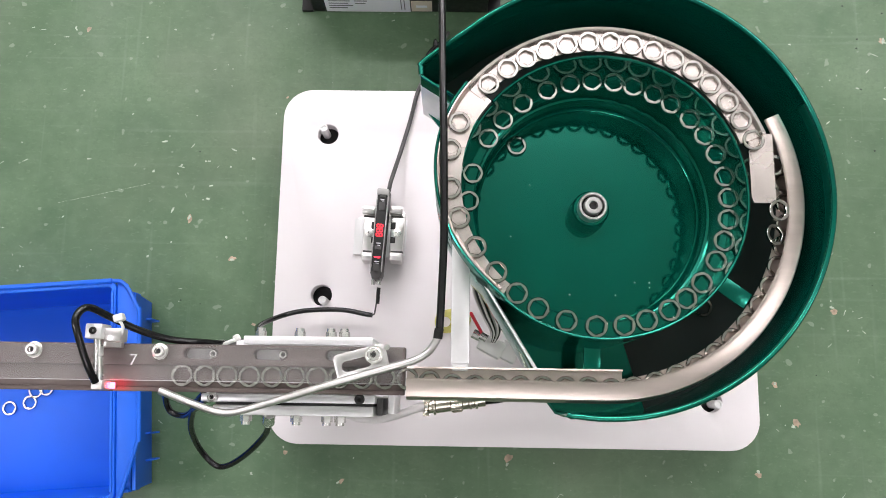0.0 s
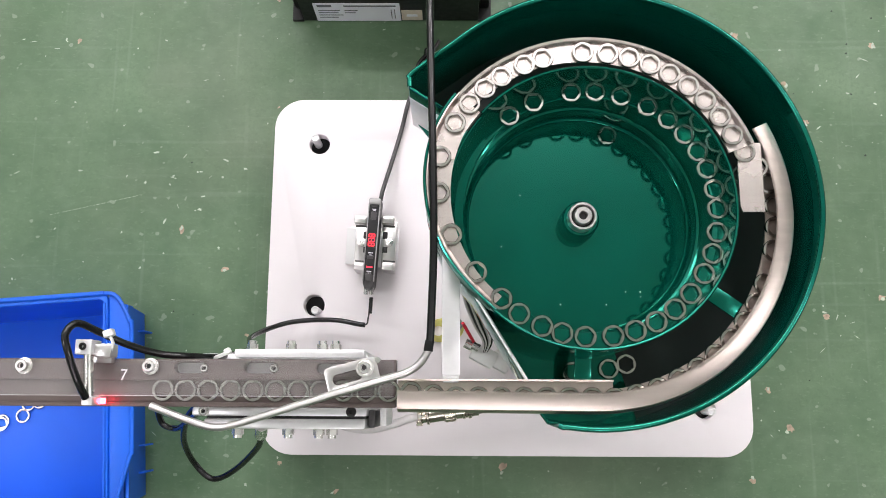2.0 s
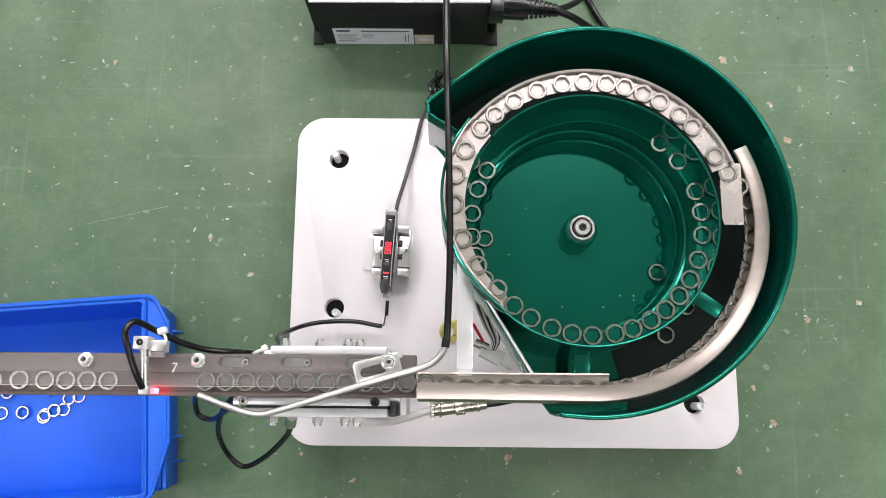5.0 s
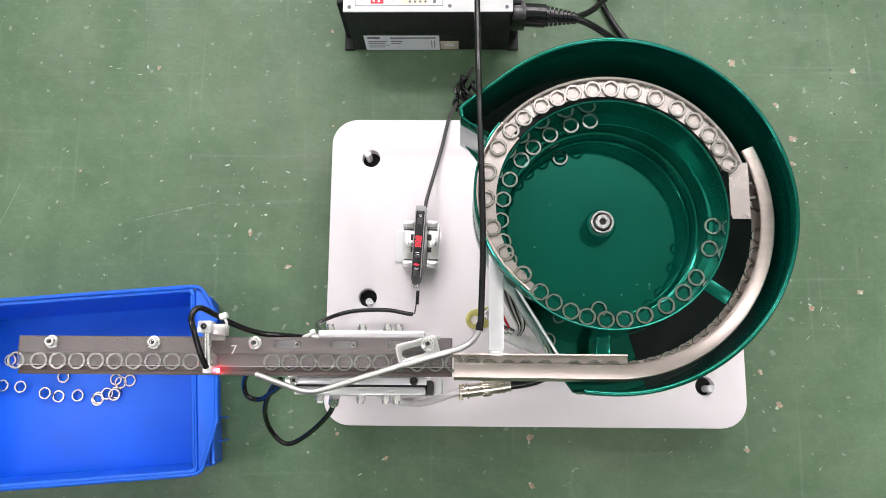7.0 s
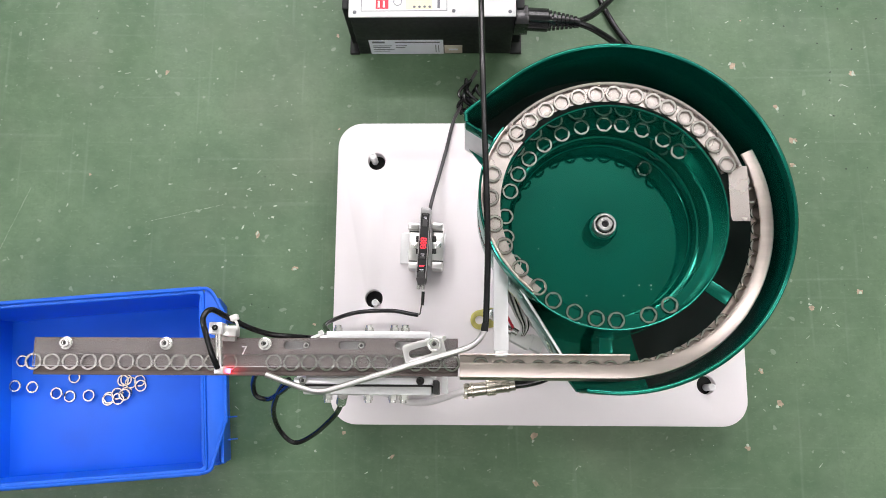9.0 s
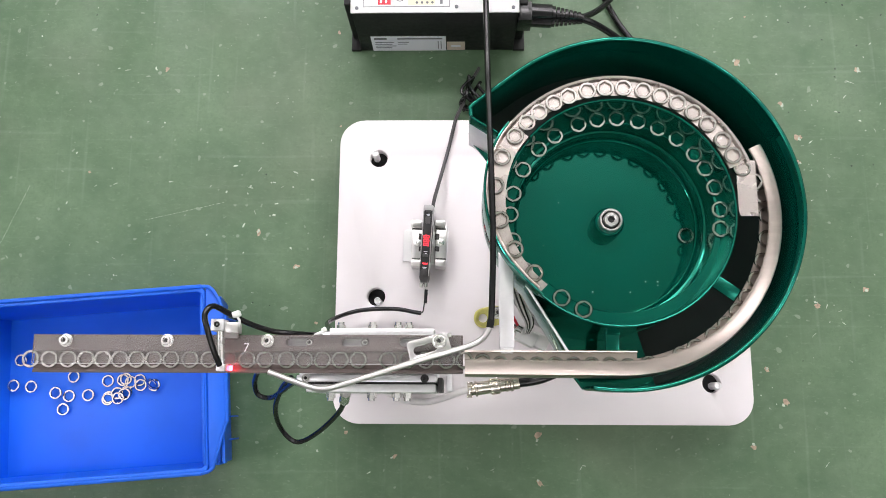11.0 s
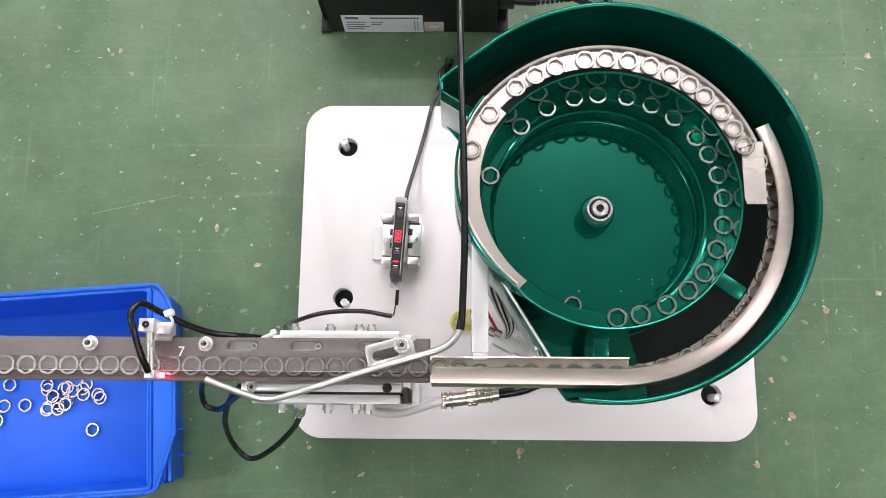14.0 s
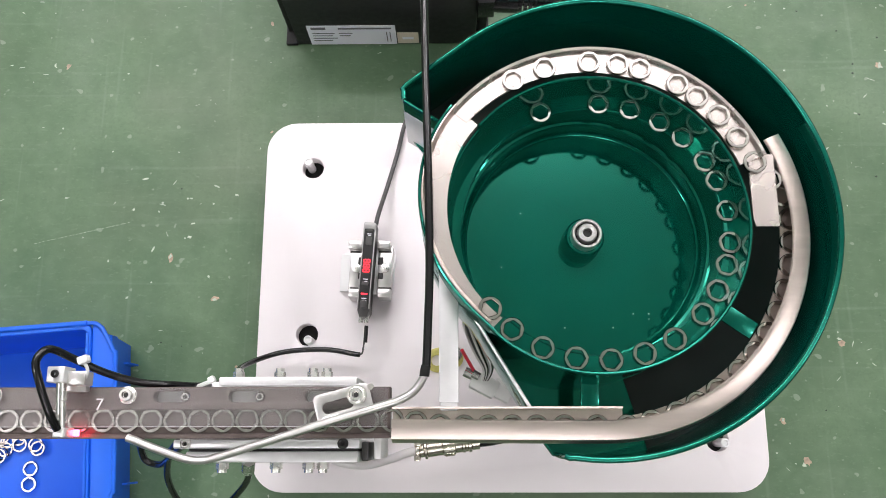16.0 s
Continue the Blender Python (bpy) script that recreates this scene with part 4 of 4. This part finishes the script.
# ---- controller ----
def controller():
    t = thing("vibration_controller", (-0.134, 0.295, 0.0), "black controller box with white printed top panel", "controller")
    part("case", box(-0.2165, -0.0540, 0.2400, 0.3500, 0.0020, 0.0880, 0.0015), BLACK_CASE, t)
    for x0, x1 in ((-0.2270, -0.2165), (-0.0540, -0.0420)):
        part("mounting_flange", joined(box(x0, x1, 0.2400, 0.3500, 0.0, 0.0040, 0.0006), box(x0 + 0.002, x1 - 0.002, 0.2520, 0.2900, 0.0040, 0.0820, 0.001)), BLACK_CASE, t)
    top = part("top_panel", box(-0.2172, -0.0532, 0.2392, 0.3508, 0.0880, 0.0900, 0.0006), PAINT_WHITE, t, "white top panel")
    x0, x1, y0, y1 = -0.2050, -0.1210, 0.2450, 0.2950
    for q in ((x0, x1, y0, y0 + 0.0006), (x0, x1, y1, y1 + 0.0006), (x0, x0 + 0.0006, y0, y1), (x1, x1 + 0.0006, y0, y1)):
        part("print_line", box(*q, 0.0900, 0.09015, 0), INK, top, smooth=False)
    part("red_mark", box(-0.1905, -0.1780, 0.2475, 0.2600, 0.0900, 0.09015, 0), RED_INK, top, "red printed square", smooth=False)
    part("mark_bar", box(-0.1885, -0.1865, 0.2490, 0.2560, 0.09015, 0.0903, 0), PAINT_WHITE, top, smooth=False)
    part("mark_bar", box(-0.1835, -0.1815, 0.2490, 0.2560, 0.09015, 0.0903, 0), PAINT_WHITE, top, smooth=False)
    part("dial_mark", slab(circle(-0.1690, 0.2550, 0.0042, 24), 0.0900, 0.09012, [circle(-0.1690, 0.2550, 0.0036, 24)]), INK, top)
    part("light_strip", box(-0.1610, -0.1350, 0.2470, 0.2580, 0.0900, 0.09012, 0), CREAM, top, "cream printed strip", smooth=False)
    for k in range(5):
        part("indicator_dot", slab(circle(-0.1575 + k * 0.0050, 0.2495, 0.0013, 14), 0.09012, 0.0903), (CREAM if k == 0 else INK), top)
    part("text_bar", box(-0.1300, -0.1275, 0.2480, 0.2600, 0.0900, 0.09012, 0), INK, top, smooth=False)
    for x, y in ((-0.2110, 0.2440), (-0.1140, 0.2450), (-0.0590, 0.2440)):
        part("panel_screw", slab(circle(x, y, 0.0018, 16), 0.0900, 0.0906, (), 0.0003), INK, top)
    lab = part("type_label", box(-0.2035, -0.1255, 0.2396, 0.2400, 0.0030, 0.0365, 0), LABEL, t, "pale paper type label", smooth=False)
    for a, b, z0, z1 in ((-0.2000, -0.1870, 0.0225, 0.0248), (-0.1760, -0.1290, 0.0228, 0.0242), (-0.2000, -0.1800, 0.0185, 0.0192), (-0.2000, -0.1820, 0.0160, 0.0167), (-0.2000, -0.1780, 0.0135, 0.0142), (-0.2000, -0.1830, 0.0110, 0.0117), (-0.1760, -0.1640, 0.0185, 0.0192), (-0.1760, -0.1660, 0.0160, 0.0167), (-0.1340, -0.1332, 0.0100, 0.0200), (-0.1310, -0.1302, 0.0100, 0.0200)):
        part("text_bar", box(a, b, 0.2394, 0.2396, 0.003 + (z0 - 0.007) * 1.74, 0.003 + (z1 - 0.007) * 1.74, 0), INK, lab, smooth=False)
    seal = part("seal_sticker", box(-0.1245, -0.1055, 0.2396, 0.2400, 0.0045, 0.0235, 0), BUFF, t, "buff seal sticker", smooth=False)
    part("text_bar", box(-0.1200, -0.1100, 0.2394, 0.2396, 0.0120, 0.0160, 0), LABEL, seal, smooth=False)
    plug = thing("power_plug", (-0.02, 0.245, 0.06), "black moulded plug with ribbed strain relief", "plug")
    part("plug_body", joined(cyl((-0.0420, 0.2470, 0.0680), (-0.0200, 0.2455, 0.0680), 0.0115, 20, 0.001), box(-0.0540, -0.0400, 0.2360, 0.2560, 0.0550, 0.0800, 0.001)), BLACK, plug)
    for k in range(7):
        x = -0.0195 + k * 0.0042
        part("rib", cyl((x, 0.2453 - k * 0.0003, 0.0680), (x + 0.0028, 0.2451 - k * 0.0003, 0.0680), 0.0102 - k * 0.0007, 18, 0.0004), BLACK, plug)
    part("relief_core", tube([(-0.0200, 0.2455, 0.0680), (-0.0050, 0.2445, 0.0680), (0.0110, 0.2430, 0.0670)], 0.0052, 14), BLACK, plug)
    part("cord", tube([(0.0090, 0.2432, 0.0675), (0.0260, 0.2400, 0.0600), (0.0520, 0.2330, 0.0420), (0.0850, 0.2220, 0.0200), (0.1200, 0.2080, 0.0050), (0.1000, 0.1500, 0.0040), (0.0600, 0.0900, 0.0040)], 0.0034, 12), BLACK, plug)
    cord = thing("power_cable", (0.05, 0.28, 0.01), "black power cord crossing on the floor", "cable")
    part("cord", tube([(0.0080, 0.2470, 0.0600), (0.0280, 0.2620, 0.0450), (0.0480, 0.2850, 0.0300), (0.0800, 0.3300, 0.0060), (0.1200, 0.4200, 0.0035), (0.1500, 0.6000, 0.0034)], 0.0032, 12), BLACK, cord)
    cord2 = thing("power_cable", (0.06, 0.27, 0.01), "black power cord crossing on the floor", "cable")
    part("cord", tube([(0.0200, 0.6000, 0.0034), (0.0300, 0.4200, 0.0034), (0.0400, 0.3200, 0.0036), (0.0560, 0.2760, 0.0036), (0.0800, 0.2400, 0.0036), (0.1150, 0.1900, 0.0036), (0.1100, 0.1200, 0.0036)], 0.0032, 12), BLACK, cord2)
    bundle = thing("cable_bundle", (-0.1, 0.19, 0.0), "small tangle of black leads on the floor", "cable bundle")
    rng = random.Random(4)
    for k in range(7):
        x, y = -0.100 + rng.uniform(-0.008, 0.008), 0.185 + rng.uniform(-0.010, 0.010)
        part("lead", tube([(x, y, 0.002), (x + rng.uniform(-0.012, 0.012), y + rng.uniform(-0.012, 0.012), 0.012 + 0.012 * rng.random()), (x + rng.uniform(-0.010, 0.020), y + rng.uniform(-0.015, 0.010), 0.016), (x + 0.03, y - 0.02, 0.004)], 0.0017, 8), BLACK, bundle)


# ---- bin ----
BIN = (-0.4600, -0.1185, 4.6)


def parts_bin():
    t = thing("parts_bin", (BIN[0], BIN[1], 0.0), "blue plastic stacking bin catching the finished rings", "bin")
    place = pose(BIN[0], BIN[1], 0, 0, 0, BIN[2])

    def put(name, bm, label=""):
        bmesh.ops.transform(bm, matrix=place, verts=bm.verts)
        return part(name, bm, BLUE, t, label)
    lx0, lx1, fx0, fx1 = -0.1330, 0.1165, -0.1000, 0.0965
    ylo, yhi, flo, fhi = -0.0810, 0.0776, -0.0795, 0.0750
    put("bin_floor", box(fx0 - 0.002, fx1 + 0.002, flo - 0.002, fhi + 0.002, 0.0005, 0.0030, 0.0008))

    def skew_wall(b0, b1, u0, u1, z0, z1, th):
        """A leaning wall between a floor edge and a rim edge, th thick outwards."""
        bm = bmesh.new()
        b0, b1, u0, u1 = Vector(b0), Vector(b1), Vector(u0), Vector(u1)
        d = (b1 - b0).normalized()
        out = Vector((d.y, -d.x)) * th
        q = [(*b0, z0), (*b1, z0), (*u1, z1), (*u0, z1), (*(b0 + out), z0), (*(b1 + out), z0), (*(u1 + out), z1), (*(u0 + out), z1)]
        v = [bm.verts.new(p) for p in q]
        for f in ((0, 1, 2, 3), (4, 7, 6, 5), (0, 4, 5, 1), (3, 2, 6, 7), (0, 3, 7, 4), (1, 5, 6, 2)):
            bm.faces.new([v[i] for i in f])
        return bevelled(bm, 0.0005, 1)
    A, B, C, D = (fx0, flo), (fx1, flo), (fx1, fhi), (fx0, fhi)
    a, b, c, d = (lx0, ylo), (lx1, ylo), (lx1, yhi), (lx0, yhi)
    for p, q, u, v in ((A, B, a, b), (C, D, c, d), (D, A, d, a)):
        put("side_wall", skew_wall(p, q, u, v, 0.001, 0.0765, 0.0025))
    put("front_wall", skew_wall(B, C, b, c, 0.001, 0.0765, 0.0025))
    rim = slab(round_rect(lx0 - 0.007, lx1 + 0.0030, ylo - 0.0060, yhi + 0.0064, 0.008, 6), 0.0735, 0.0775, [list(reversed(round_rect(lx0, lx1, ylo, yhi, 0.0045, 6)))], 0.0012)
    put("rim", rim, "flat blue rim")
    # raised bead on the outer edge of the rim, open towards the front lip
    xo, yl, yh, k = lx0 - 0.0052, ylo - 0.0042, yhi + 0.0046, 0.006
    put("rim_bead", tube([(0.1165, yh, 0.0776), (xo + k, yh, 0.0776), (xo, yh - k, 0.0776), (xo, yl + k, 0.0776), (xo + k, yl, 0.0776), (0.1140, yl, 0.0776)], 0.0021, 10, 6), "rounded blue bead")
    lip = [(0.1195, 0.0820), (0.1270, 0.0800), (0.1378, 0.0566), (0.1372, -0.0406), (0.1235, -0.0830), (0.1195, -0.0850)]
    put("front_lip", slab(lip, 0.0722, 0.0752, (), 0.0008), "wide flat lip at the bin's front")
    put("lip_bead", tube([(0.1165, yh, 0.0772), (0.1235, 0.0812, 0.0768), (0.1290, 0.0748, 0.0762), (0.1362, 0.0590, 0.0756), (0.1374, 0.0520, 0.0754), (0.1370, -0.0350, 0.0754), (0.1358, -0.0430, 0.0756),
                         (0.1250, -0.0770, 0.0764), (0.1205, -0.0838, 0.0770), (0.1140, yl, 0.0774)], 0.0017, 10, 5), "rounded blue bead")
    put("lip_ridge", box(lx1 - 0.0006, lx1 + 0.0014, ylo + 0.003, yhi - 0.003, 0.0745, 0.0788, 0.0006))
    put("front_apron", skew_wall((0.1172, -0.0790), (0.1172, 0.0735), (0.1310, -0.0780), (0.1310, 0.0725), 0.001, 0.0722, 0.0025))
    for y in (-0.0590, -0.0375, 0.0560):
        put("rib", box(0.1190, 0.1290, y - 0.0007, y + 0.0007, 0.0080, 0.0300, 0.0002))
    for y in (-0.0785, 0.0735):
        put("apron_side", box(0.1192, 0.1280, y - 0.0012, y + 0.0012, 0.0480, 0.0722, 0.0004))
    put("apron_step", slab([(0.1120, -0.0780), (0.1285, -0.0775), (0.1285, 0.0720), (0.1120, 0.0725)], 0.0660, 0.0690, (), 0.0006))
    put("apron_floor", box(0.0985, 0.1180, -0.0780, 0.0730, 0.0005, 0.0030, 0.0005))


# ---- rings and the way they take ----
def ring_mesh():
    bm = bmesh.new()
    n = 24
    rows = []
    for i in range(n):
        a = 2 * math.pi * i / n
        hexr = 0.00410 / math.cos((a + math.pi / 6) % (math.pi / 3) - math.pi / 6)
        hexr = min(hexr, 0.00460)
        prof = [(hexr, 0.0001), (hexr + 0.0002, 0.0), (0.0059, 0.0), (0.0062, 0.0003), (0.0062, 0.0015), (0.0059, 0.0018), (hexr + 0.0003, 0.0018), (hexr, 0.0015)]
        rows.append([bm.verts.new((r * math.cos(a), r * math.sin(a), z)) for r, z in prof])
    for i in range(n):
        A, B = rows[i], rows[(i + 1) % n]
        for k in range(8):
            bm.faces.new((A[k], A[(k + 1) % 8], B[(k + 1) % 8], B[k]))
    bmesh.ops.recalc_face_normals(bm, faces=bm.faces)
    me = bpy.data.meshes.new("ring")
    bm.to_mesh(me)
    bm.free()
    me.materials.append(RING)
    me.shade_smooth()
    me.set_sharp_from_angle(angle=radians(30))
    return me


def metal_radius(deg):
    k = min(1.0, max(0.0, (226 - deg) / 75.0))
    return 0.0735 + 0.0162 * k * k * (3 - 2 * k)


def ring_way():
    """Points along the way of the rings: inner track, plate track, guide, chute, rail. Angles run down from 226."""
    pts, marks = [], {}
    for d in range(226, -134, -2):
        a = radians(d)
        pts.append((0.0738 * math.cos(a), 0.0738 * math.sin(a), ledge_z(d) + 0.0002))
        marks[d] = len(pts) - 1
    for d in range(-134, -338, -2):
        a, r = radians(d), metal_radius(d + 360)
        pts.append((r * math.cos(a), r * math.sin(a), 0.2648 if d > -222 else 0.2654))
        marks[d] = len(pts) - 1
    for d in range(-338, -450, -2):
        a = radians(d)
        k = min(1.0, (-338 - d) / 16)
        r = 0.0897 + 0.0178 * k
        pts.append((r * math.cos(a), r * math.sin(a), 0.2654 - 0.0151 * k))
        marks[d] = len(pts) - 1
    for k in range(31):
        pts.append((0.0 - k * 0.00357, -0.1066 + 0.0034 * max(0.0, (k - 22) / 8), 0.2504))
    for k in range(1, 63):
        pts.append((-0.1071 - k * 0.00497, -0.1032, 0.2504))
    P = np.array(pts)
    # the rings run half as fast again on the plate track
    pace = np.ones(len(P) - 1)
    pace[marks[-138]:marks[-216]] = 0.67
    S = np.r_[0, np.cumsum(np.linalg.norm(np.diff(P, axis=0), axis=1) * pace)]
    return P, S, marks


# ring positions on the tracks at given moments, in degrees about the hub
INNER_0 = (179, 166, 148, 137, 125, 112, 101, 91, 81, 72, 62, 53, 42, 32, 22, 11, 1, -9, -19, -29, -41, -51, -60, -71, -81, -93, -106, -119, -130)
PLATE_0 = (217, 204, 191, 179, 164, 153, 135, 126, 118, 110, 102, 94, 86, 78, 70, 62, 54, 46, 37, 29, 21)
LATER = ((12.5, (-48, -37, -24, -12, -2, 11, 23, 35, 47, 58, 69, 84, 96, 111, 126, 138, 153, 171)), (16.0, (112,)))
# from 12.5 s on the stream is held up: metres by which each ring, counted from FIRST_HELD, lags at 16 s
FIRST_HELD = 75
LAG = (0.001, 0.006, 0.009, 0.0116, 0.0099, 0.0151, 0.0121, 0.0136, 0.0153, 0.0174, 0.0008, 0.0015, 0.0029, 0.0054, 0.0106, 0.0119, 0.0144, 0.0196, 0.0196, 0.0209, 0.0196, 0.0184, 0.0209, 0.0144, 0.0132, 0.0132, 0.0119, 0.0067, -0.0026)
# stray rings on the bowl's floor: time, angle about the hub, radius
STRAY_1 = ((0, 134.4, 0.0620), (1, 101, 0.0620), (2, 70.5, 0.0615), (3.6, 21, 0.0608), (5.9, -54.7, 0.0598), (6.5, -73, 0.0605), (7.4, -103, 0.0612), (8.2, -128, 0.0640), (9.0, -155, 0.0750), (9.3, -163, 0.0765))
STRAY_2 = ((0, 200, 0.0765), (4.4, 200, 0.0765), (5.1, 180, 0.0625), (5.9, 153, 0.0617), (6.5, 131, 0.0620), (11.4, -19, 0.0608), (12.4, -54.7, 0.0598), (13.4, -86.3, 0.0615), (14.3, -115, 0.0618), (15.2, -150, 0.0740), (15.6, -162, 0.0765))
SPEED, PITCH, SLOW = 0.0340, 0.0125, 0.0272
X_HEAD, X_END = -0.2405, -0.4150
LANDING = ((-0.496, -0.108), (-0.512, -0.124), (-0.500, -0.080), (-0.480, -0.126), (-0.537, -0.118), (-0.461, -0.130), (-0.470, -0.085), (-0.555, -0.117), (-0.500, -0.127),
           (-0.451, -0.124), (-0.520, -0.090), (-0.444, -0.110), (-0.551, -0.092), (-0.443, -0.125), (-0.440, -0.090), (-0.428, -0.116), (-0.449, -0.129), (-0.447, -0.111), (-0.530, -0.085),
           (-0.414, -0.116), (-0.462, -0.112), (-0.504, -0.140), (-0.412, -0.119), (-0.427, -0.107), (-0.417, -0.147), (-0.455, -0.095), (-0.450, -0.126), (-0.462, -0.108),
           (-0.455, -0.118), (-0.418, -0.135), (-0.470, -0.112), (-0.452, -0.104), (-0.440, -0.120), (-0.385, -0.128), (-0.460, -0.124), (-0.466, -0.100))
RESTING = ((-0.460, -0.128), (-0.443, -0.123), (-0.439, -0.113), (-0.430, -0.111))


def leaves_rail(j):
    """The time at which ring j of the queue drops from the rail's end."""
    return float(np.interp(j, (-7, -0.7, 5.3, 8.8, 18.4, 23.8, 28.2, 80), (-0.3, 2.0, 5.5, 7.65, 12.33, 14.70, 16.85, 40.6)))


def ring_starts(P, S, marks):
    """Where each ring of the stream is at 0 s, in metres along the way, the foremost first."""
    def s_at(d):
        return float(S[marks[2 * round(d / 2)]]) + (2 * round(d / 2) - d) * 0.0738 * radians(1)
    head = float(np.interp(0.232, -P[-62:, 0], S[-62:]))
    first = s_at(-340)
    starts = []
    s = head
    while s > first + 0.012:
        starts.append(s)
        s -= PITCH
    starts += [s_at(d - 360) for d in reversed(PLATE_0)]
    starts += [s_at(d) for d in reversed(INNER_0)]
    for t, angles in LATER:
        starts += [s_at(d) - SPEED * t for d in angles]
    return starts


def motions():
    me = ring_mesh()
    P, S, marks = ring_way()
    starts = ring_starts(P, S, marks)
    s_head = float(np.interp(-X_HEAD, -P[-62:, 0], S[-62:]))
    s_end = float(S[-1]) + (P[-1, 0] - X_END)
    rng = random.Random(7)

    def ring():
        return tagged(new("ring", me), "small bright steel ring with a hexagonal hole", "ring", "rings in the feeder")

    def at(s, layer, spin):
        if s < 0:  # waiting under the plate track, then in through the opening of the drum
            back = min(-s, 0.105)
            k = min(1.0, back / 0.022)
            deg = 226 - math.degrees(back / 0.088)
            r = 0.0738 + (wall_radius(deg) - 0.0075 - 0.0738) * k
            z = 0.2337 - 0.0280 * k + 0.0019 * layer * k
            return pose(r * math.cos(radians(deg)), r * math.sin(radians(deg)), z, 0, 0, spin)
        x, y, z = (float(np.interp(s, S, P[:, i])) for i in range(3))
        if s > S[-1]:
            x -= s - float(S[-1])
        return pose(x, y, z, 0, 0, spin)

    landed = 0
    for j in list(range(-7, 0)) + list(range(len(starts))):
        e = leaves_rail(j)
        s0 = starts[j] if j >= 0 else None
        a = (s_head - s0) / SPEED if j >= 0 else -99.0
        layer = max(0, j - len(starts) + 18) % 9 if j >= 0 else 0
        spin = rng.uniform(0, 59)

        def along(t):
            line = s_end - SLOW * (e - t)
            if j < 0:
                return line
            free = s0 + SPEED * t if t <= a else s_head + 0.55 * (t - a)
            if FIRST_HELD <= j < FIRST_HELD + len(LAG):
                free -= LAG[j - FIRST_HELD] * max(0.0, t - 12.5) / 3.5
            return min(free, line)
        times = [k * 0.25 for k in range(65)] + [a + d for d in (0.0, 0.03, 0.06, 0.10, 0.16, 0.22, 0.30)]
        times = sorted({round(t * 30) / 30 for t in times if 0 <= t <= 16.0 and t < e})
        rows = [(t, at(along(t), layer, spin)) for t in times]
        if e < 16.0:
            lx, ly = LANDING[landed % len(LANDING)]
            landed += 1
            z = 0.0032 + 0.0019 * (landed % 3)
            for dt, m in ((0.0, pose(X_END, -0.1032, 0.2500, 0, -8, spin)), (0.1, pose(X_END - 0.007, -0.1035, 0.2380, 10, -55, spin)), (0.2, pose(X_END - 0.014, -0.105, 0.150, 15, -100, spin)),
                          (0.3, pose((X_END + lx) / 2, (ly - 0.105) / 2, 0.030, 10, -60, spin)), (0.43, pose(lx, ly, z, 0, -6, spin)), (0.53, pose(lx, ly, z, 0, 0, spin))):
                if 0 <= e + dt <= 16.0 and (not rows or e + dt > rows[-1][0] + 0.03):
                    rows.append((e + dt, m))
            if rows[-1][0] < 15.9:
                rows.append((16.0, rows[-1][1]))
            if rows[0][0] > 0:
                rows.insert(0, (0.0, rows[0][1]))
        walk(ring(), rows)
    for x, y in RESTING:
        m = pose(x, y, 0.0032, 0, 0, rng.uniform(0, 60))
        walk(ring(), [(0, m), (16.0, m)])

    # two stray rings that creep round the bowl's floor and slip out below the track plate
    def floor_at(deg, r, spin):
        return pose(r * math.cos(radians(deg)), r * math.sin(radians(deg)), 0.2104, 0, 0, spin)
    for track in (STRAY_1, STRAY_2):
        rows = []
        for (t0, d0, r0), (t1, d1, r1) in zip(track, track[1:]):
            n = max(1, round((t1 - t0) / 0.4))
            rows += [(t0 + (t1 - t0) * k / n, floor_at(d0 + (d1 - d0) * k / n, r0 + (r1 - r0) * k / n, 20)) for k in range(n)]
        t1, d1, r1 = track[-1]
        rows.append((t1, floor_at(d1, r1, 20)))
        if t1 < 16.0:
            rows.append((16.0, rows[-1][1]))
        walk(ring(), rows)

    # rings that drop off the ledge into the pan and creep round it
    def pan_at(deg, spin):
        return pose(0.0905 * math.cos(radians(deg)), 0.0905 * math.sin(radians(deg)), 0.2039, 0, 0, spin)
    last = -104
    for t0, first in ((0.0, pose(0.0985, -0.0075, 0.2610, 6, 12, 10)), (0.0, pose(0.0975, -0.0205, 0.2560, 10, 20, 40)), (-0.9, None), (4.1, None), (4.4, None)):
        k = {(-0.9): 2}.get(t0, 0)
        spin = rng.uniform(0, 60)
        rows = []
        if first is not None:
            y0 = first.translation.y
            rows = [(0, first), (0.1, pose(0.0930, y0 - 0.008, 0.2300, 20, 15, spin)), (0.2, pan_at(-22 + (0 if y0 > -0.015 else -7), spin))]
            start, d0 = 0.2, -22 + (0 if y0 > -0.015 else -7)
        elif t0 < 0:
            rows, start, d0 = [(0, pan_at(-38, spin))], 0.0, -38
        else:
            hide = pose(0.106, 0.034, 0.2039 + 0.0019 * (t0 > 4.7), 0, 0, spin)
            rows, start, d0 = [(0, hide), (t0, hide), (t0 + 0.4, pan_at(-12, spin)), (t0 + 0.7, pan_at(-40, spin))], t0 + 0.7, -40
        t, d = start, d0
        while d > last - 4 * len(rows) % 7 and t < 15:
            t += 0.25
            d -= 6.8 if t0 < 1 else 11.0
            rows.append((t, pan_at(d, spin)))
        end = rows[-1][1]
        rest = pose(-0.003 - 0.012 * (t0 > 1), -0.1048 - rng.uniform(0, 0.001), 0.2039 + rng.choice((0, 0.0019)), 0, 0, spin)
        rows += [(t + 0.6, rest), (16.0, rest)]
        walk(ring(), rows)


room()
floor_chips()
base_plate()
bowl_drive()
feeder_bowl()
bowl_specks()
linear_drive()
track_rail()
mark_seven()
fibre_sensor()
drive_cables()
amplifier()
air_nozzle()
round_connector()
controller()
parts_bin()
motions()
